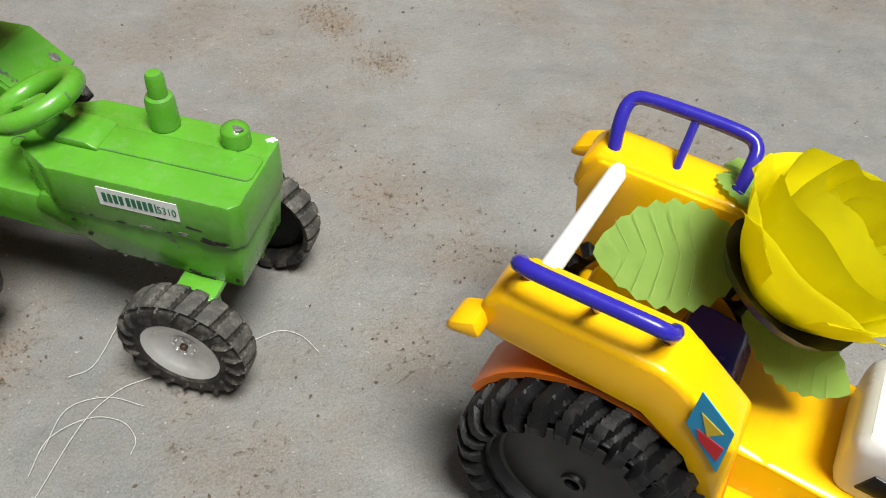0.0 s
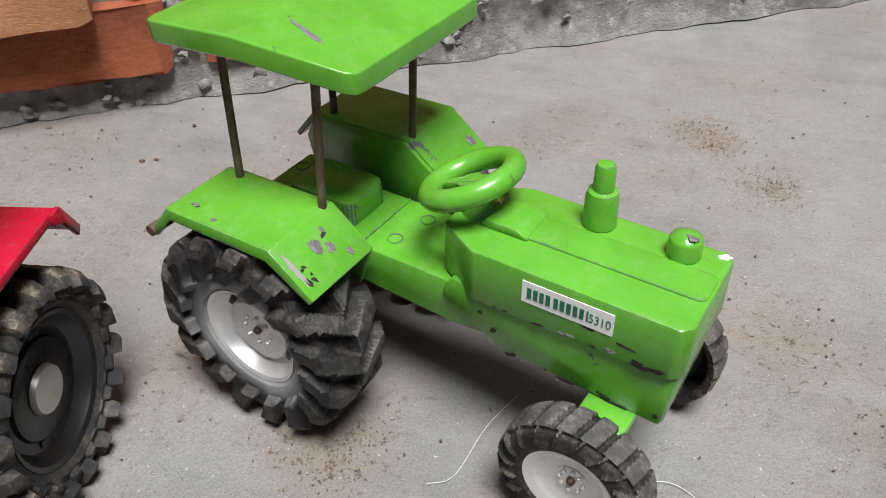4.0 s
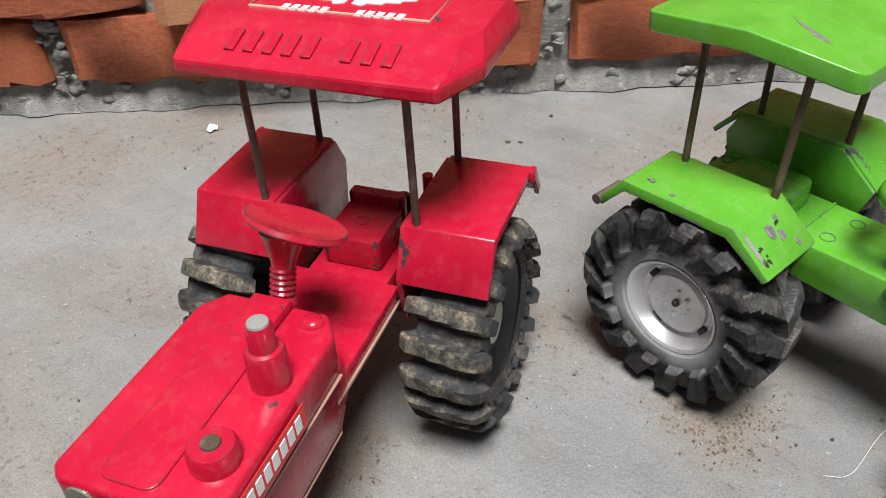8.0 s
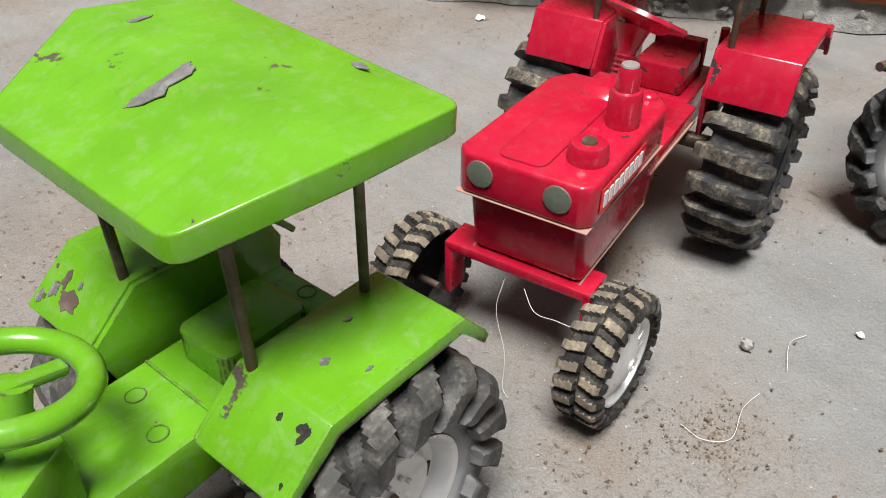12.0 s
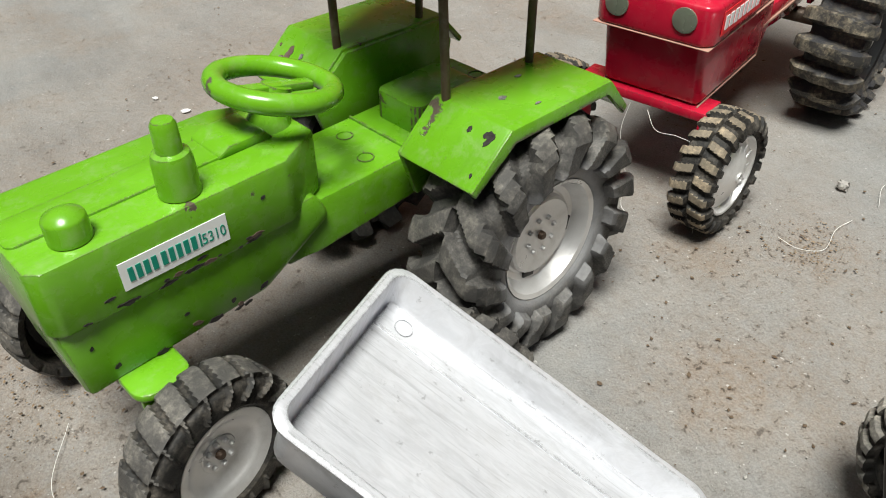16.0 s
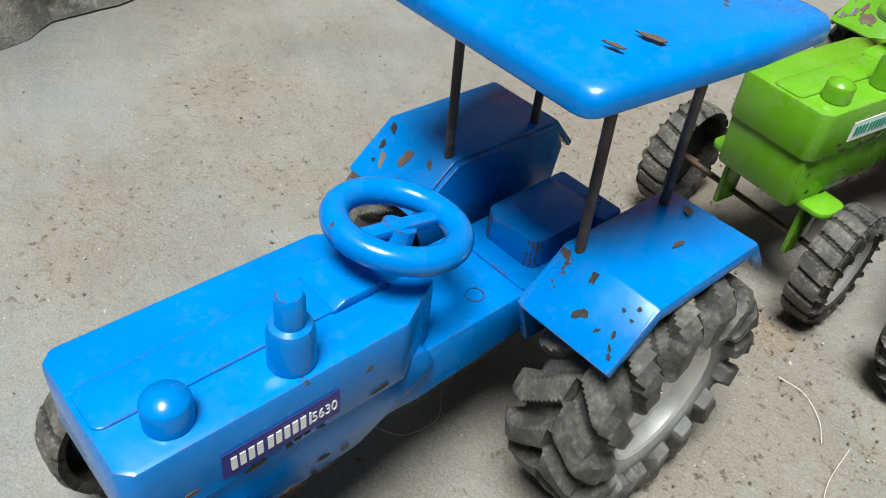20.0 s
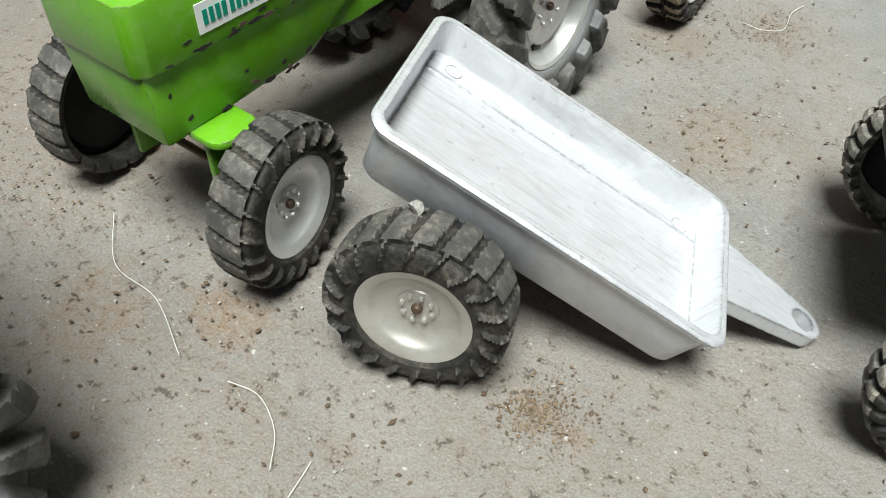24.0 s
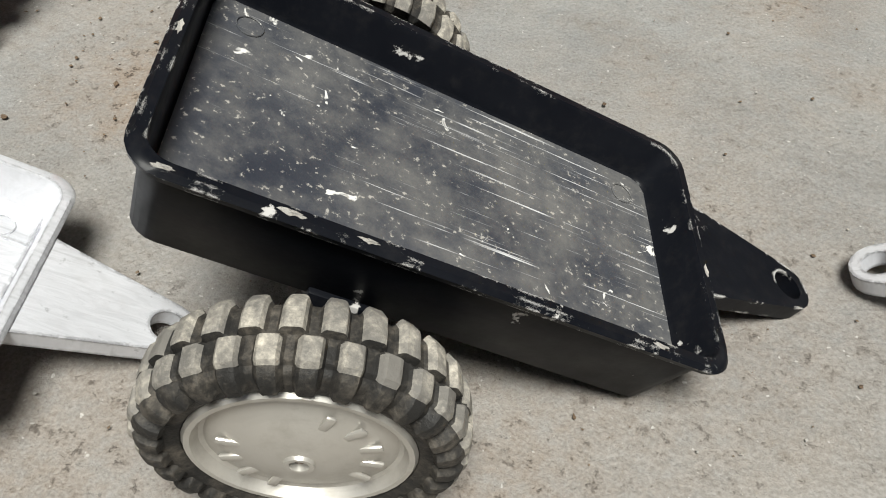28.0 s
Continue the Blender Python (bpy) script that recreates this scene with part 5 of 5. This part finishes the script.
BLUE_A = cast_tractor("toy_tractor", placed(-0.3060, -0.4358, -72.9), "blue painted cast metal toy tractor with scuffed canopy", BLUE, BLUE, TYRE_GREY, TYRE_DRY, LABEL_NAVY, WHITE, 1, roof_y=-0.003, label_z=0.122, model="5630", roof_shape=dict(z=0.250, crown=0.007, front=0.058, mid=0.080, rear=0.076, x1=0.066, x0=-0.055, roll=0.03), tall=0.9, far_track=0.072, near_track=0.058, rear_track=0.0715, label_x=0.1455, wheel_ring=(0.0250, 0.0058, -12), lug=LUG_GREY)
def spot(cx, cy, size, n, seed, long=1.6):
    rng = random.Random(seed)
    return [(cx + size * long * rng.uniform(0.5, 1.0) * math.cos(2 * math.pi * k / n), cy + size * rng.uniform(0.45, 1.0) * math.sin(2 * math.pi * k / n)) for k in range(n)]


def lies(x, z0, slope):
    """The pose of a patch on a canopy's front or rear slope, or on a fender's front slope."""
    return pose(x, 0, z0, 0, slope, 0)


ROOF_FALL = math.degrees(math.atan2(0.0135, 0.052))
patch(GREEN_B, spot(0.0, 0.0, 0.0085, 24, 3, 2.1), pose(0.013, -0.003, 0.2361, 3.7, ROOF_FALL, 0) @ pose(0, 0, 0, 0, 0, 170))
patch(GREEN_B, spot(0.0, 0.0, 0.003, 11, 5, 2.4), pose(-0.010, -0.050, 0.2366 + 0.0033, 3.7, -6, 10))
patch(GREEN_B, spot(0.0, 0.0, 0.0025, 9, 6, 3.0), pose(-0.047, 0.030, 0.2326 - 0.0020, 3.7, -6, 80))
patch(GREEN_A, spot(0.0, 0.0, 0.0024, 21, 9, 7.0), pose(0.024, -0.030, 0.2329, 0, ROOF_FALL, 0) @ pose(0, 0, 0, 0, 0, -8))
patch(GREEN_A, spot(0.0, 0.0, 0.0012, 9, 10, 3.0), pose(0.012, 0.022, 0.2361, 0, ROOF_FALL, 30))
for k, (x, y, s) in enumerate([(0.040, -0.062, 0.0045), (0.044, -0.055, 0.0035), (0.037, -0.052, 0.0022), (0.050, -0.047, 0.0026)]):
    patch(GREEN_A, spot(0, 0, s, 11, 20 + k, 1.3), pose(x, y, 0.1428 - 0.835 * (x - 0.030), 0, 39.9, 0))
for k, (x, y, s) in enumerate([(-0.030, -0.074, 0.002), (-0.012, -0.079, 0.0018), (0.004, -0.080, 0.0016)]):
    patch(GREEN_A, spot(0, 0, s, 9, 30 + k, 1.6), pose(x, y, 0.1416, 0, -1.6, 0))
for k, (x, y, s) in enumerate([(0.046, -0.074, 0.004), (0.051, -0.080, 0.003), (0.040, -0.060, 0.002)]):
    patch(GREEN_B, spot(0, 0, s, 11, 40 + k, 1.4), pose(x, y, 0.1428 - 0.835 * (x - 0.030), 0, 39.9, 0))
for k, (x, y, s) in enumerate([(0.010, 0.060, 0.0022), (-0.012, 0.050, 0.0015), (0.002, 0.075, 0.0014)]):
    patch(GREEN_B, spot(0, 0, s, 9, 50 + k, 1.6), pose(x, y, 0.1421, 0, -1.6, 0))
for k, (x, y, s) in enumerate([(0.040, -0.060, 0.0035), (0.046, -0.070, 0.003), (0.037, -0.045, 0.002), (0.048, -0.052, 0.002)]):
    patch(BLUE_A, spot(0, 0, s, 11, 60 + k, 2.2), pose(x, y, 0.1428 - 0.835 * (x - 0.030), 0, 39.9, 40 * k), RUST)
for k, (x, y, s) in enumerate([(-0.010, 0.064, 0.002), (-0.034, 0.052, 0.0025), (0.018, 0.070, 0.0016)]):
    patch(BLUE_A, spot(0, 0, s, 9, 70 + k, 2.6), pose(x, y, 0.1420, 0, -1.6, 35 * k), RUST)
for k, (x, y, s) in enumerate([(0.044, 0.046, 0.0020), (0.032, 0.052, 0.0026)]):
    patch(BLUE_A, spot(0, 0, s * 0.6, 17, 80 + k, 4.5), pose(x, y - 0.003, 0.2501 - 0.0135 * (x - 0.004) / 0.062 - 0.03 * y, -1.7, math.degrees(math.atan2(0.0135, 0.062)), 0) @ pose(0, 0, 0, 0, 0, 100), RUST)

def flank(owner, x, z, size, seed, side, long=1.8, y=0.0322, turn=0.0, material=None):
    """A chip on the upright side of a hood or an engine block."""
    patch(owner, spot(0, 0, size, 13, seed, long), pose(x, side * y, z, 90, 0, 0 if side < 0 else 180) @ pose(0, 0, 0, 0, 0, turn), material)


DARK_CHIP = rubber("dark_primer", (0.016, 0.014, 0.013), (0.10, 0.09, 0.08), 0.3, 0.5)
for k, (x, z, s, long, turn) in enumerate([(0.176, 0.1235, 0.0012, 6.0, -12), (0.196, 0.1205, 0.0010, 7.0, -8), (0.212, 0.1130, 0.0018, 3.0, -4), (0.205, 0.1115, 0.0012, 4.0, 0), (0.152, 0.1120, 0.0010, 4.0, 5)]):
    flank(GREEN_A, x, z, s, 100 + k, -1, long, turn=turn, material=DARK_CHIP)
for k, (x, z, s, long, turn) in enumerate([(0.168, 0.0785, 0.0016, 4.0, 3), (0.196, 0.0765, 0.0018, 3.5, 3), (0.137, 0.0800, 0.0018, 2.6, 20), (0.216, 0.081, 0.0016, 1.4, 60), (0.126, 0.092, 0.0018, 1.4, 40), (0.118, 0.101, 0.0014, 1.3, 0)]):
    flank(GREEN_A, x, z, s, 110 + k, -1, long, 0.0292, turn, DARK_CHIP)
for k, (x, z, s, long, turn) in enumerate([(0.160, 0.0795, 0.0018, 2.6, 3), (0.186, 0.0780, 0.0016, 2.2, 3), (0.150, 0.0840, 0.0012, 1.5, 30), (0.205, 0.0830, 0.0014, 1.6, 40), (0.172, 0.0900, 0.0010, 1.6, 0), (0.134, 0.0830, 0.0016, 2.0, 30), (0.212, 0.098, 0.0010, 1.4, 60)]):
    flank(GREEN_B, x, z, s, 130 + k, 1, long, 0.0292, turn, DARK_CHIP)
for k, (x, z, s, long, turn) in enumerate([(0.160, 0.1160, 0.0010, 3.0, 3), (0.200, 0.1180, 0.0009, 3.2, 3), (0.128, 0.1300, 0.0010, 1.5, 30), (0.176, 0.1120, 0.0010, 4.0, 2)]):
    flank(GREEN_B, x, z, s, 150 + k, 1, long, 0.0322, turn, DARK_CHIP)
    flank(BLUE_A, x + 0.004, z, s * 1.3, 160 + k, 1, long, 0.0322, turn, RUST)
for k, (x, z, s, long, turn) in enumerate([(0.165, 0.0800, 0.0020, 2.6, 3), (0.192, 0.0790, 0.0018, 2.4, 3), (0.140, 0.0850, 0.0016, 1.5, 30), (0.210, 0.0900, 0.0016, 1.6, 60)]):
    flank(BLUE_A, x, z, s, 170 + k, 1, long, 0.0292, turn, RUST)


def chipped(owner, side, seed, count, material, flank_side):
    """Small chips along a fender's outer edge, its front slope, and the lower edges of hood and block."""
    rng = random.Random(seed)
    for k in range(count):
        s = rng.uniform(0.0007, 0.0019)
        pick = rng.random()
        if pick < 0.30:
            x = rng.uniform(-0.040, 0.028)
            patch(owner, spot(0, 0, s, 11, seed * 50 + k, rng.uniform(1.2, 3.0)), pose(x, side * rng.uniform(0.0775, 0.0825), 0.1415 + 0.0274 * x, 0, -1.6, 0), material)
        elif pick < 0.55:
            x = rng.uniform(0.033, 0.052)
            patch(owner, spot(0, 0, s * 1.2, 11, seed * 50 + k, rng.uniform(1.0, 2.2)), pose(x, side * (rng.uniform(0.074, 0.081) if rng.random() < 0.6 else rng.uniform(0.045, 0.08)), 0.1428 - 0.835 * (x - 0.030), 0, 39.9, 0) @ pose(0, 0, 0, 0, 0, rng.uniform(0, 180)), material)
        elif pick < 0.80:
            flank(owner, rng.uniform(0.122, 0.215), rng.uniform(0.1115, 0.1145), s * 0.8, seed * 50 + k, flank_side, rng.uniform(1.5, 4.5), 0.0322, rng.uniform(-8, 8), material)
        else:
            x = rng.uniform(0.135, 0.212)
            flank(owner, x, 0.0790 - 0.0575 * (x - 0.132) + abs(rng.gauss(0.0015, 0.004)), s, seed * 50 + k, flank_side, rng.uniform(1.1, 3.2), 0.0292, rng.uniform(-20, 20), material)


chipped(GREEN_A, -1, 7, 26, DARK_CHIP, -1)
chipped(GREEN_A, 1, 8, 12, BARE, -1)
chipped(GREEN_B, 1, 9, 28, DARK_CHIP, 1)
chipped(GREEN_B, -1, 10, 10, RUST, 1)
chipped(BLUE_A, 1, 11, 40, DARK_CHIP, 1)
chipped(BLUE_A, -1, 12, 16, DARK_CHIP, 1)
# scraped bends of the fenders and the chipped nose
patch(GREEN_A, spot(0, 0, 0.0022, 25, 201, 6.5), pose(0.0420, -0.0800, 0.1328, 0, 39.9, 0), RIM_DULL)
patch(GREEN_A, spot(0, 0, 0.0028, 15, 202, 1.5), pose(0.2195, 0.0265, 0.1422, 0, 0, 30), WHITE)
patch(GREEN_A, spot(0, 0, 0.0042, 15, 203, 1.3), pose(0.048, 0.076, 0.1278, 0, 39.9, 0))
patch(GREEN_A, spot(0, 0, 0.0035, 15, 204, 1.2), pose(0.2055, 0.0165, 0.1547, 0, 8, 0))
patch(GREEN_B, spot(0, 0, 0.0055, 19, 205, 1.6), pose(0.0465, -0.062, 0.1291, 0, 39.9, 0) @ pose(0, 0, 0, 0, 0, 90), RUST)
patch(GREEN_B, spot(0, 0, 0.0030, 15, 206, 2.0), pose(0.041, -0.070, 0.1337, 0, 39.9, 0), RUST)
red_tractor(RED_AT)


def tipped(origin, x_to, y_to):
    x = (Vector(x_to) - Vector(origin)).normalized()
    y = Vector(y_to) - Vector(origin)
    y = (y - x * y.dot(x)).normalized()
    z = x.cross(y)
    m = Matrix((x, y, z)).transposed().to_4x4()
    m.translation = origin
    return m


silver_trailer = trailer(tipped((-0.2320, -0.2095, 0.1110), (-0.1529, -0.1680, 0.0640), (-0.2825, -0.1235, 0.1050)), "bare silver cast aluminium toy trailer tipped onto its tongue", ALU, 0.168, TYRE_DRY, "block", "front", RIM_DULL, 0.057, -0.0520, 0.0395, tyre_w=0.026, out=0.0125, count=20, deep=0.029, lug_mat=LUG_GREY, wide=0.100, tongue=0.043)
nub = part("clod", lump(bmesh.new(), Matrix.Diagonal((1.3, 0.9, 0.9, 1)), 0.0030), GRIT)
nub.matrix_world = Matrix.Translation((-0.2095, -0.2035, 0.0805))
tagged(nub, "small tan clod of earth stuck on the trailer tyre", "clod")
black_trailer = trailer(tipped((-0.0603, -0.0918, 0.1105), (0.0148, -0.0481, 0.0637), (-0.1104, -0.0052, 0.1125)), "black painted toy trailer with scratched bed, tipped onto its tongue", BLACK_CAST, 0.178, TYRE_DRY, "stud", "plate", RIM_DULL, 0.065, -0.0450, 0.0435, wide=0.098, count=28, lean=0, out=0.0240, tyre_w=0.0195, rim_part=0.68, lettered=True, bed_mat=BED, tongue=0.040, lug_mat=LUG_SAND, deep=0.034)
for k, (y, z, s) in enumerate([(0.020, -0.005, 0.0016), (0.052, -0.006, 0.0022), (0.060, -0.013, 0.0016), (0.082, -0.008, 0.0020)]):
    patch(black_trailer, spot(0, 0, s, 15, 300 + k, 1.8), pose(0.0033 + 0.13 * -(z + 0.0035), y, z, 0, -82, 0), GRIT)
for k, (x, y, s) in enumerate([(0.010, 0.0022, 0.0010), (0.040, 0.0024, 0.0012), (0.060, 0.0022, 0.0010), (0.150, 0.0025, 0.0011), (0.1757, 0.040, 0.0011), (0.0025, 0.05, 0.0012)]):
    patch(black_trailer, spot(0, 0, s, 15, 310 + k, 3.5), pose(x, y, 0.0014, 0, 0, 90 if 0.02 < y else 0), GRIT)
third = tipped((0.0, 0.0, 0.0), (-0.86, -0.10, -0.49), (0.10, -0.90, 0.0))
third.translation = Vector((0.106, 0.073, 0.0085)) - third.to_3x3() @ Vector((0.213, 0.0504, -0.004))
trailer(third, "bare silver cast toy trailer tipped onto its tongue", ALU, 0.163, TYRE_DRY, "block", "front", RIM_DULL, 0.056, -0.0485, 0.0415, tyre_w=0.025)
yellow_tractor(placed(0.2005, 0.3660, -29.5, 1.045))
rose_at = placed(0.2005, 0.366, -29.5) @ pose(0.049, 0.012, 0.151, -6, 20, 0) @ Matrix.Scale(1.10, 4)
flower = rose(rose_at)
for root, tip, wide, face in (((0.240, 0.372, 0.152), (0.166, 0.366, 0.166), 0.027, (-0.2, -0.55, 0.8)), ((0.238, 0.350, 0.138), (0.284, 0.312, 0.134), 0.018, (0.0, -0.5, 0.85)), ((0.250, 0.392, 0.165), (0.246, 0.430, 0.178), 0.018, (0.0, -0.4, 0.9))):
    along = (Vector(tip) - Vector(root)).normalized()
    over = Vector(face).cross(along)
    leaf(flower, rose_at.inverted() @ tipped(root, tip, Vector(root) + over), (Vector(tip) - Vector(root)).length, wide, 1)


# ---- litter on the floor ----
def crumbs(name, label, material, count, low, high, seed, zones, share=0.42, tight=0.6):
    """Many tiny rough grains, thicker round the given zones."""
    rng = random.Random(seed)
    verts, faces = [], []
    solid = [(1, 0, 0), (-1, 0, 0), (0, 1, 0), (0, -1, 0), (0, 0, 1), (0, 0, -1)]
    tri = [(0, 2, 4), (2, 1, 4), (1, 3, 4), (3, 0, 4), (2, 0, 5), (1, 2, 5), (3, 1, 5), (0, 3, 5)]
    for _ in range(count):
        if zones and rng.random() < share:
            x, y, r, s = rng.choice(zones)
            x, y = rng.gauss(x, r * tight), rng.gauss(y, r * tight)
        else:
            x, y = rng.uniform(-1.15, 0.55), rng.uniform(-0.85, 1.05)
        away = (Vector((x, y, 0)) - WALL_P).dot(WALL_N)
        if away > -0.02:
            continue
        size = low + (high - low) * rng.random() ** 5
        a = rng.uniform(0, 6.3)
        st = rng.uniform(1.0, 1.9)
        k = len(verts)
        for px, py, pz in solid:
            j = 1 + rng.uniform(-0.35, 0.35)
            qx, qy = px * st * j, py * j
            verts.append((x + size * (qx * math.cos(a) - qy * math.sin(a)), y + size * (qx * math.sin(a) + qy * math.cos(a)), size * (0.35 + 0.6 * pz * j)))
        faces += [tuple(k + i for i in t) for t in tri]
    me = bpy.data.meshes.new(name)
    me.from_pydata(verts, [], faces)
    me.materials.append(material)
    return tagged(new(name, me), label, "grit", kind="stuff")


crumbs("earth_crumbs", "dark dry earth crumbs scattered on the concrete", DIRT, 5500, 0.00022, 0.0012, 11, STAINS)
crumbs("earth_patches", "tan crusts of dry earth stuck to the concrete", EARTH, 5200, 0.0002, 0.0008, 13, [(-0.145, -0.194, 0.020, 1), (-0.39, 0.25, 0.035, 1), (-0.018, 0.825, 0.035, 1), (0.043, 0.755, 0.030, 1), (-0.203, 0.40, 0.030, 1), (-0.42, -0.27, 0.05, 1), (-0.24, 0.16, 0.03, 1)], 0.97, 0.5)
crumbs("pale_grit", "pale sand grains scattered on the concrete", GRIT, 3000, 0.0002, 0.0008, 12, STAINS)


def flake(x, y, size, material, label, seed, thick=0.0015):
    """One flat irregular chip lying on the floor."""
    rng = random.Random(seed)
    n = 13
    pts = [(size * rng.uniform(0.35, 1.0) * math.cos(2 * math.pi * k / n) * 1.5, size * rng.uniform(0.55, 1.0) * math.sin(2 * math.pi * k / n)) for k in range(n)]
    ob = part("litter_chip", prism(pts, 0.0, thick, "z", thick * 0.3, 1), material)
    ob.matrix_world = pose(x, y, 0.0, 0, 0, rng.uniform(0, 360))
    return tagged(ob, label, "litter", "litter on the floor")


for k, (x, y, s) in enumerate([(-0.495, 0.634, 0.007), (-0.484, 0.640, 0.005), (-0.484, 0.703, 0.006), (-0.271, -0.340, 0.005), (-0.24, -0.028, 0.004)]):
    flake(x, y, s * 0.38, DIRT, "dark brown crumb of dry earth on the concrete", k + 1, 0.0007)
for k, (x, y, s) in enumerate([(-0.779, 0.505, 0.008), (-0.662, -0.088, 0.0035), (-0.70, -0.10, 0.0025), (-0.225, 0.30, 0.003)]):
    flake(x, y, s, WHITE, "white scrap lying on the concrete", k + 40, 0.001)
flake(-0.268, 0.236, 0.005, GRIT, "grey stone chip lying on the concrete", 60, 0.005)


def thread(points, seed, r=0.00017):
    ob = part("thread", tube(smooth_path(points, 8), r, 5), THREAD)
    return tagged(ob, "loose white sewing thread lying on the floor", "thread", "loose threads")


for line in ([(0.222, -0.004, 0.071), (0.226, -0.006, 0.050), (0.232, 0.004, 0.026), (0.236, 0.006, 0.004), (0.240, 0.012, 0.0008)], [(0.221, 0.008, 0.069), (0.226, 0.018, 0.060), (0.228, 0.034, 0.062), (0.226, 0.046, 0.056), (0.230, 0.052, 0.030), (0.234, 0.058, 0.001)]):
    thread([tuple(RED_AT @ Vector(p)) for p in line], 0)

THREADS = [
    [(-0.104, 0.470), (-0.116, 0.439), (-0.124, 0.401), (-0.137, 0.390)],
    [(-0.139, 0.323), (-0.135, 0.347), (-0.116, 0.362), (-0.096, 0.360), (-0.085, 0.349), (-0.085, 0.338)],
    [(-0.136, 0.340), (-0.131, 0.367), (-0.110, 0.377), (-0.085, 0.371)],
    [(-0.029, 0.423), (-0.011, 0.432), (0.004, 0.429), (0.017, 0.416)],
    [(-0.260, 0.153), (-0.245, 0.152), (-0.235, 0.165), (-0.242, 0.188), (-0.242, 0.207)],
    [(-0.240, 0.235), (-0.251, 0.258), (-0.248, 0.274)],
    [(-0.180, 0.265), (-0.161, 0.274), (-0.154, 0.295), (-0.136, 0.298)],
    [(-0.131, 0.309), (-0.119, 0.357), (-0.104, 0.382), (-0.086, 0.392)],
    [(-0.383, -0.263), (-0.347, -0.281), (-0.314, -0.278), (-0.276, -0.288)],
    [(-0.250, -0.280), (-0.234, -0.275), (-0.216, -0.280), (-0.202, -0.292)],
    [(-0.194, -0.278), (-0.178, -0.313), (-0.148, -0.344), (-0.131, -0.370)],
    [(-0.252, -0.533), (-0.248, -0.522), (-0.231, -0.515), (-0.215, -0.518), (-0.205, -0.530)],
    [(-0.300, -0.522), (-0.289, -0.509), (-0.293, -0.488), (-0.309, -0.478)],
    [(-0.167, -0.397), (-0.161, -0.383), (-0.142, -0.376)],
]
for k, line in enumerate(THREADS):
    thread([(x, y, 0.0006 + 0.0008 * (j % 2)) for j, (x, y) in enumerate(line)], k)
